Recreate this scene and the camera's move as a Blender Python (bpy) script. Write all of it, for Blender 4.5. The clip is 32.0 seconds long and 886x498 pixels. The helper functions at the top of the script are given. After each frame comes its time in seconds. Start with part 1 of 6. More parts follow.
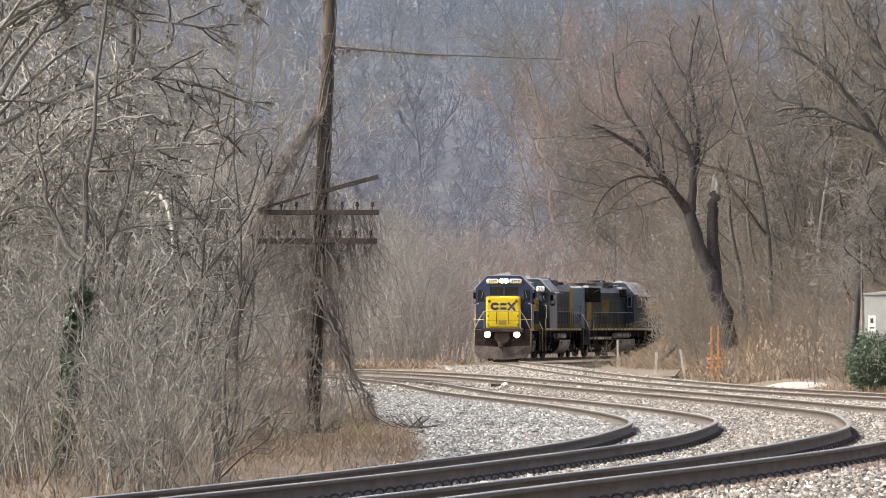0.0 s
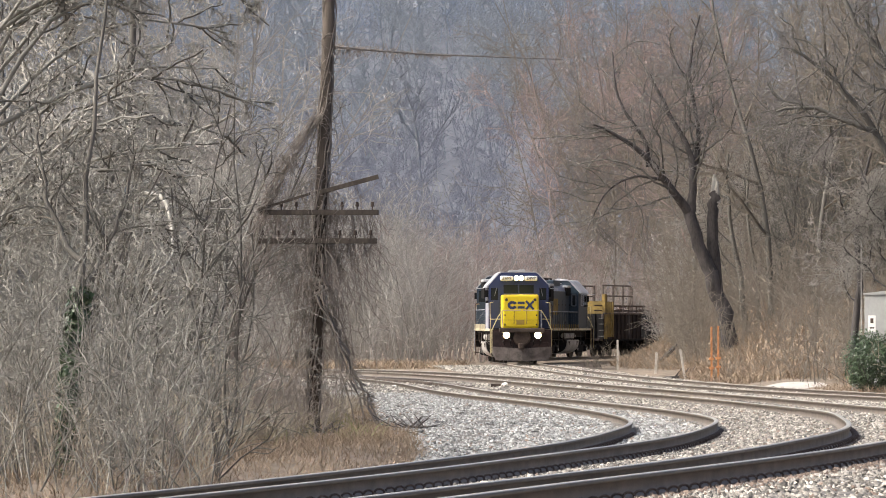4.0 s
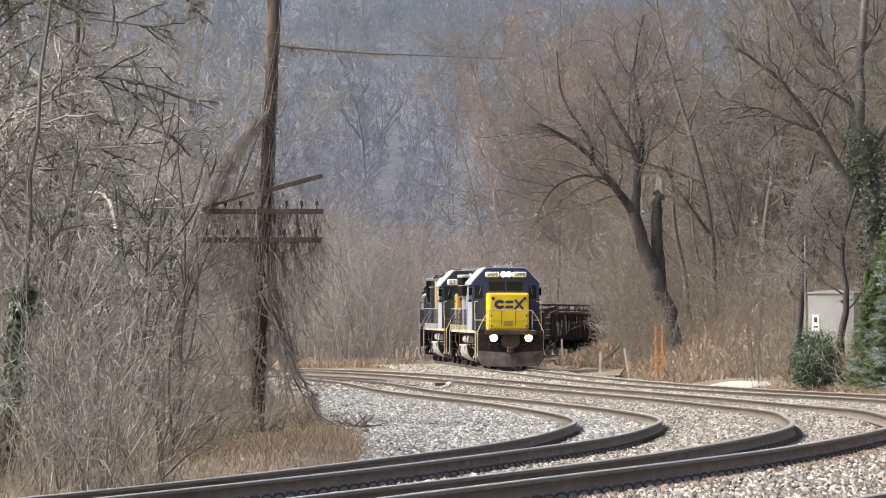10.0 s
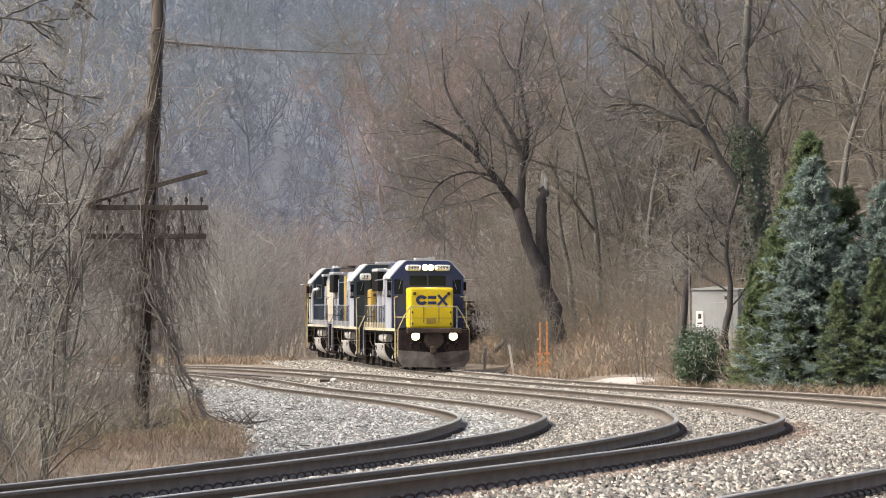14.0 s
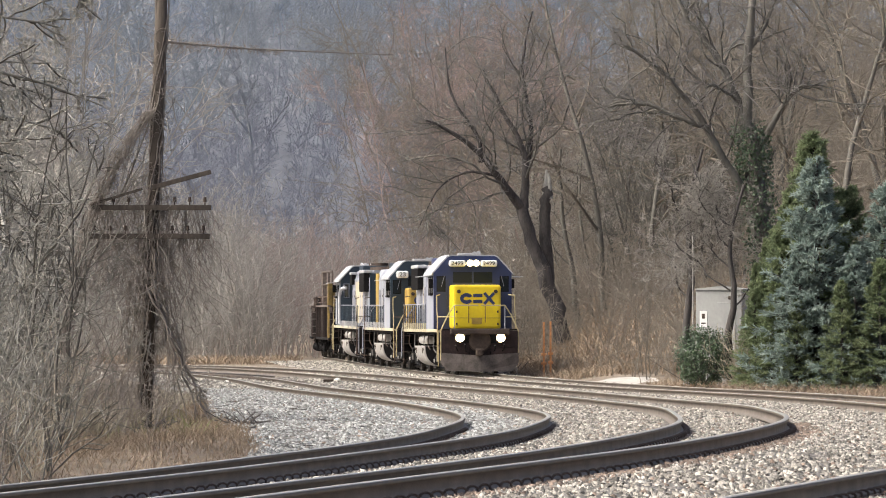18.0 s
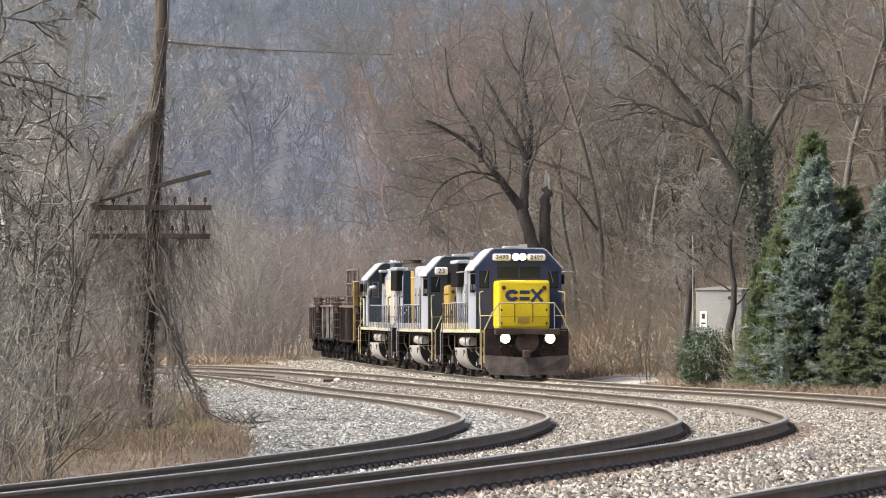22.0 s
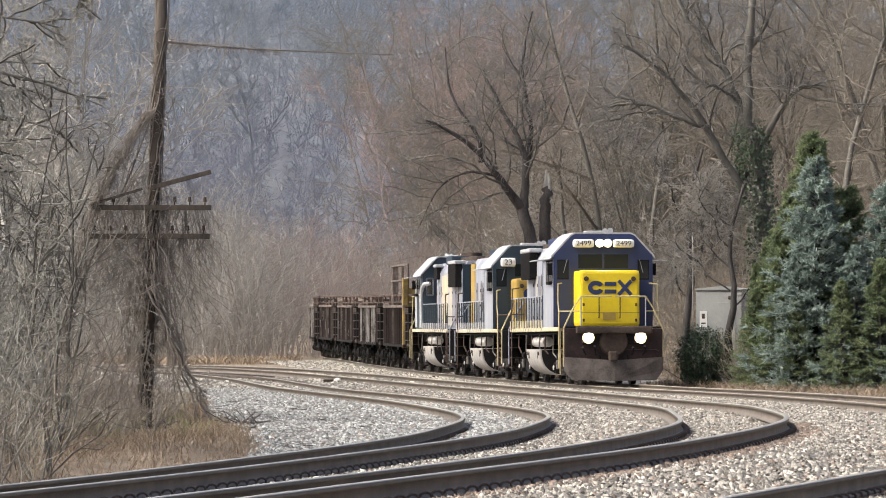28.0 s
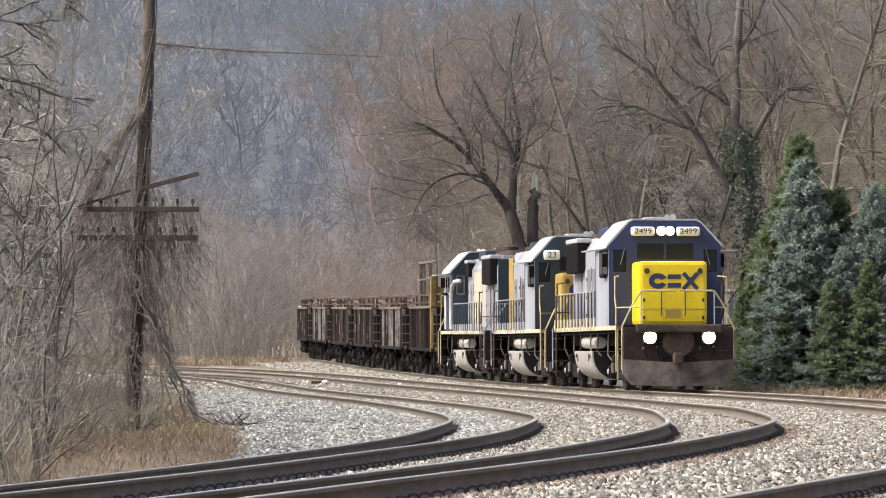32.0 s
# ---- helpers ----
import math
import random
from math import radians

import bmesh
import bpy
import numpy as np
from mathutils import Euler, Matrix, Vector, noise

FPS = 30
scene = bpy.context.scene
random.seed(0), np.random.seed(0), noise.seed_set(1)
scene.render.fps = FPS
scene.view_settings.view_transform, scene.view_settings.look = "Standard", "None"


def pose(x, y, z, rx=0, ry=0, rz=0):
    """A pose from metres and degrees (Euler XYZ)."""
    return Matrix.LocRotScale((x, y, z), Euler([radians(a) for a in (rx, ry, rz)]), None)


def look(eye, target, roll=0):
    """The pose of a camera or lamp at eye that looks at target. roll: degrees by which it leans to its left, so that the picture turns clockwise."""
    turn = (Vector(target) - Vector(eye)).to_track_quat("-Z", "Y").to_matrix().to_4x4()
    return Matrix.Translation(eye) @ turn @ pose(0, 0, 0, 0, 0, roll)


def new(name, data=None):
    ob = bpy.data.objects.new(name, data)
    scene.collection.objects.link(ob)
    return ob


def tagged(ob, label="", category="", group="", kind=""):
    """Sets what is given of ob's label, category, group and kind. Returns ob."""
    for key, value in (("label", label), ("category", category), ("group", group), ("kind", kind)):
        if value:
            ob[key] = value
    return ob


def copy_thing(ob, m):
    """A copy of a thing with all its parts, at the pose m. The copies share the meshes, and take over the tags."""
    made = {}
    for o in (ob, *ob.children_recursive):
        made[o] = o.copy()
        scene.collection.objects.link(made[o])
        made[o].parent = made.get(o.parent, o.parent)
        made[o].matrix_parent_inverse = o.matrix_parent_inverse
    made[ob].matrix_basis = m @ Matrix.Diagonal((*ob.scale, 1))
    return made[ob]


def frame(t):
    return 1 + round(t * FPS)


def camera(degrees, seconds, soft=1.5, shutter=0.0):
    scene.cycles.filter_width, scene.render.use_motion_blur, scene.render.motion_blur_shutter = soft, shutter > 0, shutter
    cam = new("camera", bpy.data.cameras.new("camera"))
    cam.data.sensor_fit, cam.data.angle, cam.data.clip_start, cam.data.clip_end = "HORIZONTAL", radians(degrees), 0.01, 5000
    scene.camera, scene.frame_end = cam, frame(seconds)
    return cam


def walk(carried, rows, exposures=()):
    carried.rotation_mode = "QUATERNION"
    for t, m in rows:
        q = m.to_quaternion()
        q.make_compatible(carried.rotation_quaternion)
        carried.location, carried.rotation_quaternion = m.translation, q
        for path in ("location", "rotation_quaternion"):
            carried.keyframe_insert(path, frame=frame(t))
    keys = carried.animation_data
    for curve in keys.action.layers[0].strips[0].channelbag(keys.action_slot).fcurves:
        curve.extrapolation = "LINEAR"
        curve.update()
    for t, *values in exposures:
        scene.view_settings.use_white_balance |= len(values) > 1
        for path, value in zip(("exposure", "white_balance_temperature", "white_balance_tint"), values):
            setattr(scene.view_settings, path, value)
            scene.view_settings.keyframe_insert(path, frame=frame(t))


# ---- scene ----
# ======== camera and its pan ========
LENS = 12.604
cam = camera(LENS, 32.0, soft=1.0)
EYE = (0.0, 0.0, 1.45)
# seconds, degrees turned to the left, degrees tilted up
PAN = ((0, 2.389, 1.114), (8.4, 2.389, 1.114), (9.0, 2.550, 1.150), (9.5, 2.324, 1.089), (10.0, 1.594, 1.101),
       (10.5, 1.219, 1.073), (11.0, 0.839, 1.041), (11.5, 0.250, 1.025), (12.0, -0.395, 1.009), (12.5, -0.480, 1.009),
       (13.0, -0.222, 1.025), (13.5, -0.121, 1.049), (14.0, -0.052, 1.049), (14.5, -0.024, 1.049), (16.5, -0.008, 1.049),
       (17.5, 0.0, 1.049), (30.5, 0.0, 1.049), (31.0, 0.012, 1.045), (31.5, -0.036, 1.061), (32.0, -0.174, 1.073))
walk(cam, [(t, pose(*EYE, 90 + tilt, 0, turn)) for t, turn, tilt in PAN], exposures=((0, 0.86, 6380, 8), (9, 0.85, 6380, 8), (13, 0.74, 6420, 7), (25, 0.77, 6400, 7), (30, 0.78, 6380, 7), (32, 0.78, 6380, 7)))

# ======== world and sun: thin high cloud, sun from the left ========
SUN_EL, SUN_AZ = radians(46), radians(-106)     # azimuth from +Y towards +X
world = bpy.data.worlds.new("world")
scene.world = world
world.use_nodes = True
wn = world.node_tree
sky = wn.nodes.new("ShaderNodeTexSky")
sky.sky_type = "NISHITA"
sky.sun_disc = False
sky.sun_elevation, sky.sun_rotation = SUN_EL, SUN_AZ
sky.air_density, sky.dust_density, sky.ozone_density = 0.6, 8.0, 0.6
wn.links.new(sky.outputs[0], wn.nodes["Background"].inputs[0])
wn.nodes["Background"].inputs[1].default_value = 0.15
sun = new("sun", bpy.data.lights.new("sun", "SUN"))
sun.data.energy, sun.data.angle, sun.data.color = 1.7, radians(9.0), (1.0, 0.965, 0.91)
sun.matrix_world = look((math.sin(SUN_AZ) * 60, math.cos(SUN_AZ) * 60 + 60, 70), (0, 60, 70 - 60 * math.tan(SUN_EL)))


# ======== materials ========
def material(name, base, second=None, rough=0.7, metal=0.0, scale=4.0, fine=40.0, mix=0.5, bump=0.2, vary=0.0, third=None,
             island=0.0, spec=0.5, stretch=(1, 1, 1)):
    """A procedural surface: two colours in a coarse and a fine noise, relief, and a change of value from object to object or piece to piece."""
    m = bpy.data.materials.new(name)
    m.use_nodes = True
    t = m.node_tree
    b = t.nodes["Principled BSDF"]
    second = second or tuple(c * 0.6 for c in base)
    co = t.nodes.new("ShaderNodeTexCoord")
    mp = t.nodes.new("ShaderNodeMapping")
    mp.inputs["Scale"].default_value = stretch
    t.links.new(co.outputs["Object"], mp.inputs[0])
    n1, n2 = t.nodes.new("ShaderNodeTexNoise"), t.nodes.new("ShaderNodeTexNoise")
    for n, s, d in ((n1, scale, 5), (n2, fine, 3)):
        n.inputs["Scale"].default_value, n.inputs["Detail"].default_value = s, d
        t.links.new(mp.outputs[0], n.inputs["Vector"])
    add = t.nodes.new("ShaderNodeMath")
    add.operation = "MULTIPLY_ADD"
    t.links.new(n2.outputs[0], add.inputs[0])
    add.inputs[1].default_value = 0.5
    t.links.new(n1.outputs[0], add.inputs[2])
    ramp = t.nodes.new("ShaderNodeValToRGB")
    e = ramp.color_ramp.elements
    e[0].position, e[1].position = 0.75 - 0.28 * mix - 0.1, 0.75 + 0.28 * (1 - mix) + 0.06
    e[0].color, e[1].color = (*second, 1), (*base, 1)
    if third:
        k = e.new((e[0].position + e[1].position) / 2)
        k.color = (*third, 1)
    t.links.new(add.outputs[0], ramp.inputs[0])
    out = ramp.outputs[0]
    if vary or island:
        src = t.nodes.new("ShaderNodeNewGeometry").outputs["Random Per Island"] if island else t.nodes.new("ShaderNodeObjectInfo").outputs["Random"]
        mr = t.nodes.new("ShaderNodeMapRange")
        v = island or vary
        mr.inputs["To Min"].default_value, mr.inputs["To Max"].default_value = 1 - v, 1 + v
        t.links.new(src, mr.inputs[0])
        hs = t.nodes.new("ShaderNodeHueSaturation")
        t.links.new(out, hs.inputs["Color"])
        t.links.new(mr.outputs[0], hs.inputs["Value"])
        out = hs.outputs[0]
    t.links.new(out, b.inputs["Base Color"])
    b.inputs["Roughness"].default_value, b.inputs["Metallic"].default_value = rough, metal
    b.inputs["Specular IOR Level"].default_value = spec
    if bump:
        bp = t.nodes.new("ShaderNodeBump")
        bp.inputs["Strength"].default_value, bp.inputs["Distance"].default_value = bump, 0.02
        t.links.new(add.outputs[0], bp.inputs["Height"])
        t.links.new(bp.outputs[0], b.inputs["Normal"])
    return m


def thin_wood(name, base, second, scale=0.5, island=0.2):
    """Fine twigs: light comes partly through them, so that their lit and shaded sides differ little."""
    m = material(name, base, second, 0.9, scale=scale, fine=scale * 10, bump=0.0, island=island, spec=0.1)
    t = m.node_tree
    b, out = t.nodes["Principled BSDF"], t.nodes["Material Output"]
    tr, mx = t.nodes.new("ShaderNodeBsdfTranslucent"), t.nodes.new("ShaderNodeMixShader")
    t.links.new(b.inputs["Base Color"].links[0].from_socket, tr.inputs["Color"])
    mx.inputs[0].default_value = 0.45
    t.links.new(b.outputs[0], mx.inputs[1])
    t.links.new(tr.outputs[0], mx.inputs[2])
    t.links.new(mx.outputs[0], out.inputs["Surface"])
    return m


def glowing(name, colour, strength):
    m = bpy.data.materials.new(name)
    m.use_nodes = True
    b = m.node_tree.nodes["Principled BSDF"]
    b.inputs["Base Color"].default_value = (*colour, 1)
    b.inputs["Emission Color"].default_value = (*colour, 1)
    b.inputs["Emission Strength"].default_value = strength
    return m


def glass(name, tint=(0.02, 0.024, 0.026)):
    m = bpy.data.materials.new(name)
    m.use_nodes = True
    b = m.node_tree.nodes["Principled BSDF"]
    b.inputs["Base Color"].default_value = (*tint, 1)
    b.inputs["Roughness"].default_value = 0.06
    b.inputs["Transmission Weight"].default_value = 0.08
    return m


M_BALLAST = material("ballast_bed", (0.225, 0.212, 0.195), (0.05, 0.045, 0.041), 0.95, scale=9, fine=26, bump=1.0, third=(0.13, 0.120, 0.108))
M_STONE_GREY = material("cool_grey_stone", (0.43, 0.435, 0.42), (0.115, 0.115, 0.11), 0.9, scale=6, fine=60, bump=0.3, island=0.6)
M_STONE = material("crushed_stone", (0.415, 0.388, 0.340), (0.10, 0.090, 0.077), 0.9, scale=6, fine=60, bump=0.3, island=0.75)
M_STAINED = material("rust_stained_stone", (0.25, 0.19, 0.15), (0.10, 0.075, 0.06), 0.9, scale=6, fine=60, bump=0.2, island=0.5)
M_SOIL = material("leaf_litter", (0.25, 0.200, 0.148), (0.105, 0.083, 0.062), 0.95, scale=0.8, fine=7, bump=0.8, third=(0.175, 0.140, 0.103))
# Blue-grey hill ground: the haze in front of it is painted in.
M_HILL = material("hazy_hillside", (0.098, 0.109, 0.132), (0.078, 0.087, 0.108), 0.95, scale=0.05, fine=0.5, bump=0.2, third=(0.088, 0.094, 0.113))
M_DIRT = material("pale_gravel_drive", (0.52, 0.495, 0.455), (0.32, 0.30, 0.27), 0.95, scale=2, fine=30, bump=0.4)
M_GRASS = material("dry_grass", (0.33, 0.262, 0.192), (0.175, 0.132, 0.096), 0.9, scale=1.2, fine=6, bump=0.0, island=0.35, spec=0.2)
M_GREENGRASS = material("spring_grass", (0.20, 0.22, 0.09), (0.14, 0.12, 0.06), 0.9, scale=1.2, fine=6, bump=0.0, island=0.3)
M_RAIL = material("rail_side_steel", (0.190, 0.160, 0.134), (0.104, 0.087, 0.073), 0.6, 0.0, scale=3, fine=60, bump=0.15, spec=0.5)
# Polished head, barely metallic: its sky sheen is put into the pale colour.
M_RAILTOP = material("polished_rail_head", (0.46, 0.445, 0.405), (0.30, 0.28, 0.245), 0.30, 0.2, scale=6, fine=90, bump=0.03)
M_TIE = material("creosoted_tie", (0.13, 0.105, 0.085), (0.065, 0.05, 0.042), 0.9, scale=3, fine=30, bump=0.5, vary=0.3)
M_CLIP = material("spring_clip_steel", (0.13, 0.10, 0.085), (0.06, 0.045, 0.038), 0.6, 0.4, scale=20, fine=90, bump=0.1, vary=0.25)
M_BARK_PALE = material("pale_sunlit_bark", (0.445, 0.434, 0.395), (0.218, 0.210, 0.189), 0.9, scale=1.5, fine=14, bump=0.3, spec=0.2)
M_BARK_GREY = material("grey_bark", (0.288, 0.281, 0.252), (0.158, 0.154, 0.137), 0.9, scale=1.5, fine=14, bump=0.3, spec=0.2)
M_BARK_DARK = material("dark_furrowed_bark", (0.095, 0.085, 0.080), (0.022, 0.020, 0.020), 0.92, scale=3.5, fine=22, bump=1.0, stretch=(1, 1, 0.25))
M_BARK_MID = material("weathered_grey_brown_bark", (0.172, 0.164, 0.146), (0.085, 0.080, 0.071), 0.92, scale=2.0, fine=14, bump=0.6, stretch=(1, 1, 0.3), spec=0.2)
M_TWIG_BROWN = thin_wood("fine_brown_twig", (0.288, 0.260, 0.216), (0.180, 0.160, 0.134))
M_TWIG_RED = thin_wood("budding_red_twig", (0.41, 0.342, 0.315), (0.29, 0.246, 0.228))
M_TWIG_DARK = thin_wood("dark_grey_twig", (0.265, 0.252, 0.238), (0.175, 0.166, 0.158))
# Lower hill woods: distance haze put into the purple and mauve base colours.
M_WOOD_FOOT = thin_wood("hazed_purple_grey_wood", (0.240, 0.252, 0.295), (0.182, 0.196, 0.236), 0.03, 0.12)
M_WOOD_SLOPE = thin_wood("hazed_mauve_grey_wood", (0.282, 0.304, 0.332), (0.222, 0.255, 0.282), 0.025, 0.14)
M_BUD_RED = thin_wood("red_budded_twig", (0.42, 0.328, 0.30), (0.30, 0.240, 0.220))
M_TWIG_PALE = thin_wood("pale_grey_twig", (0.405, 0.382, 0.348), (0.262, 0.246, 0.224))
# Farthest woods: the blue of the haze put into the twig colour.
M_TWIG_FAR = thin_wood("hazed_far_wood", (0.276, 0.322, 0.398), (0.218, 0.260, 0.330), 0.02, 0.12)
# Bark paled and blued: haze put into the hillside trees' colour.
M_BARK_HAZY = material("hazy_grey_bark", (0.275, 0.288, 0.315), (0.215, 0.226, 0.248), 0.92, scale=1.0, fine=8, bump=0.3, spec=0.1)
M_BRUSH_FAR = thin_wood("grey_brown_brush", (0.43, 0.412, 0.380), (0.29, 0.278, 0.258), 0.1, 0.3)
M_STRAW = material("straw_cane", (0.385, 0.340, 0.262), (0.22, 0.195, 0.150), 0.9, scale=0.7, fine=6, bump=0.0)
M_VINE = material("dead_vine", (0.275, 0.245, 0.218), (0.14, 0.122, 0.108), 0.9, scale=2, fine=12, bump=0.2, spec=0.2)
M_POLE = material("weathered_pole_wood", (0.10, 0.084, 0.070), (0.042, 0.036, 0.031), 0.92, scale=3, fine=22, bump=0.7, stretch=(1, 1, 0.12), spec=0.2)
M_SPRUCE_BLUE = thin_wood("blue_spruce_needles", (0.37, 0.44, 0.405), (0.195, 0.255, 0.225), 0.9, 0.3)
M_SPRUCE_GREEN = thin_wood("green_conifer_needles", (0.285, 0.335, 0.195), (0.165, 0.21, 0.12), 0.9, 0.3)
M_LEAF = material("glossy_evergreen_leaf", (0.085, 0.128, 0.068), (0.04, 0.066, 0.036), 0.35, scale=3, fine=20, bump=0.0, island=0.35)
M_BLUE = material("dark_blue_paint", (0.020, 0.034, 0.110), (0.028, 0.037, 0.085), 0.42, scale=1.2, fine=12, bump=0.04)
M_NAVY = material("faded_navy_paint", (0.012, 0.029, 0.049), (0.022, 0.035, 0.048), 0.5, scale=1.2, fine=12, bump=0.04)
M_YELLOW = material("yellow_paint", (0.78, 0.60, 0.012), (0.66, 0.47, 0.02), 0.42, scale=1.0, fine=9, bump=0.03)
M_OCHRE = material("faded_yellow_paint", (0.42, 0.285, 0.05), (0.27, 0.18, 0.05), 0.6, scale=1.4, fine=9, bump=0.05)
M_DULLYELLOW = material("grimy_shaded_yellow_paint", (0.29, 0.205, 0.06), (0.12, 0.088, 0.04), 0.7, scale=2.0, fine=9, bump=0.08, spec=0.2)
M_HANDRAIL = material("worn_cream_yellow_rail", (0.52, 0.45, 0.25), (0.33, 0.27, 0.14), 0.55, scale=2, fine=12, bump=0.03)
M_GREY = material("faded_grey_paint", (0.36, 0.37, 0.39), (0.12, 0.12, 0.128), 0.55, scale=1.1, fine=9, bump=0.05, stretch=(1, 1, 0.16), mix=0.5, third=(0.265, 0.285, 0.345))
# Hood doors: darker and more strongly streaked than the hood above them.
M_DOORGREY = material("dark_streaked_grey_paint", (0.36, 0.362, 0.375), (0.060, 0.055, 0.058), 0.6, scale=1.6, fine=11, bump=0.06, stretch=(1, 1, 0.14), mix=0.55, vary=0.25, third=(0.19, 0.20, 0.245))
M_CHORD = material("pale_worn_chord", (0.18, 0.152, 0.135), (0.065, 0.051, 0.046), 0.85, scale=2.0, fine=12, bump=0.2, spec=0.15)
M_CAP = material("dusty_bearing_cap", (0.15, 0.14, 0.13), (0.05, 0.045, 0.04), 0.6, scale=8, fine=30, bump=0.1)
M_ROOFWHITE = material("pale_roof_paint", (0.50, 0.51, 0.53), (0.30, 0.30, 0.31), 0.5, scale=1.2, fine=12, bump=0.04)
M_WORNCREAM = material("worn_cream_paint", (0.55, 0.47, 0.30), (0.30, 0.315, 0.36), 0.6, scale=1.5, fine=9, bump=0.05, stretch=(1, 1, 0.25), mix=0.5, third=(0.42, 0.38, 0.30))
M_CREAM = material("reflective_sill_stripe", (0.60, 0.55, 0.38), (0.40, 0.35, 0.24), 0.55, scale=2, fine=14, bump=0.03)
M_GRIME = material("brake_dust_grime", (0.085, 0.064, 0.052), (0.036, 0.028, 0.024), 0.85, scale=2, fine=14, bump=0.2, spec=0.2)
# Maroon grime, darkened: shade of the recess between the steps put in.
M_PILOT = material("grimy_shaded_pilot_steel", (0.046, 0.030, 0.028), (0.018, 0.013, 0.014), 0.8, scale=2.4, fine=14, bump=0.2, spec=0.2)
M_PLOW = material("dusty_plow_steel", (0.128, 0.109, 0.099), (0.044, 0.037, 0.034), 0.75, scale=2.6, fine=18, bump=0.2, spec=0.3)
# Oily black, taken darker: shade under and between cars put into it.
M_UNDER = material("oily_shaded_steel", (0.018, 0.017, 0.018), (0.008, 0.008, 0.008), 0.8, scale=3, fine=16, bump=0.2, spec=0.15)
M_TANK = material("dusty_tank_paint", (0.46, 0.45, 0.43), (0.26, 0.24, 0.22), 0.6, scale=1.5, fine=9, bump=0.08)
M_BLACK = material("black_grille", (0.012, 0.011, 0.011), (0.006, 0.006, 0.006), 0.8, scale=6, fine=40, bump=0.2, spec=0.12)
M_WHITE = material("white_board", (0.80, 0.80, 0.78), (0.70, 0.70, 0.68), 0.5, scale=3, fine=20, bump=0.0)
M_RUST = material("rusted_gondola_steel", (0.055, 0.043, 0.041), (0.022, 0.018, 0.018), 0.85, scale=1.1, fine=8, bump=0.2, vary=0.3, stretch=(1, 1, 0.3), third=(0.042, 0.033, 0.030), spec=0.12)
M_STREAK = material("weathered_pale_streak", (0.15, 0.132, 0.12), (0.03, 0.025, 0.023), 0.85, scale=2.2, fine=9, bump=0.1, stretch=(1, 1, 0.4), spec=0.12)
M_CHALKY = material("chalky_paint_streak", (0.44, 0.43, 0.41), (0.040, 0.033, 0.031), 0.85, scale=2.6, fine=11, bump=0.1, stretch=(1, 1, 0.35), mix=0.6, spec=0.12)
M_RUSTRAIL = material("rusty_top_rail", (0.105, 0.076, 0.064), (0.050, 0.037, 0.032), 0.85, scale=3, fine=20, bump=0.2, spec=0.15)
M_RAILSIDE = material("worn_rail_head_side", (0.15, 0.122, 0.088), (0.085, 0.067, 0.050), 0.55, 0.1, scale=4, fine=70, bump=0.05)
M_STEEL = material("worn_wheel_steel", (0.062, 0.054, 0.049), (0.022, 0.019, 0.017), 0.5, 0.5, scale=4, fine=20, bump=0.1)
M_GLASS = glass("cab_glass")
M_ORANGE = material("orange_marker_paint", (0.66, 0.29, 0.10), (0.27, 0.13, 0.07), 0.65, scale=7, fine=30, bump=0.05)
M_SHED = material("grey_steel_cabinet", (0.37, 0.378, 0.37), (0.29, 0.295, 0.29), 0.5, scale=1, fine=9, bump=0.03)
M_STAKE = material("weathered_pale_stake", (0.52, 0.49, 0.44), (0.33, 0.30, 0.26), 0.85, scale=4, fine=25, bump=0.3)
M_LAMP = glowing("lit_headlight", (1.0, 0.90, 0.70), 60.0)
# Ring round each lens: the lamp's warm glow put in as emission.
M_REFLECTOR = glowing("glowing_reflector_ring", (1.0, 0.74, 0.36), 3.0)
M_REDLENS = material("dark_class_lens", (0.05, 0.03, 0.02), None, 0.25, bump=0)


# ======== building helpers ========
def mesh_of(name, bm, mat, smooth=False):
    me = bpy.data.meshes.new(name)
    bmesh.ops.recalc_face_normals(bm, faces=bm.faces)
    bm.to_mesh(me)
    bm.free()
    me.materials.append(mat)
    if smooth:
        for p in me.polygons:
            p.use_smooth = True
    return me


def part(name, bm, mat, parent=None, label="", smooth=False):
    """Links a bmesh as one mesh object under a thing or a part."""
    ob = new(name, mesh_of(name, bm, mat, smooth))
    ob.parent = parent
    if label:
        ob["label"] = label
    return ob


def share(name, me, m, parent=None):
    ob = new(name, me)
    ob.parent = parent
    ob.matrix_basis = m
    return ob


def thing(name, m, label, category, group="", kind=""):
    ob = new(name)
    ob.empty_display_size = 0.3
    ob.matrix_basis = m
    return tagged(ob, label, category, group, kind)


def box(bm, c, s, bevel=0.0, m=None):
    """A box of size s centred on c, with its edges bevelled."""
    r = bmesh.ops.create_cube(bm, size=1.0, matrix=(m or Matrix()) @ Matrix.Translation(c) @ Matrix.Diagonal((*s, 1)))
    if bevel:
        edges = list({e for v in r["verts"] for e in v.link_edges})
        bmesh.ops.bevel(bm, geom=edges, offset=bevel, segments=2, affect="EDGES", profile=0.6)
    return bm


def tube(bm, a, b, r, r2=None, n=8):
    a, b = Vector(a), Vector(b)
    d = b - a
    q = d.to_track_quat("Z", "Y").to_matrix().to_4x4()
    bmesh.ops.create_cone(bm, cap_ends=True, segments=n, radius1=r, radius2=r if r2 is None else r2, depth=d.length,
                          matrix=Matrix.Translation((a + b) / 2) @ q)
    return bm


def pipe(bm, pts, r, n=6):
    for a, b in zip(pts[:-1], pts[1:]):
        tube(bm, a, b, r, n=n)
    return bm


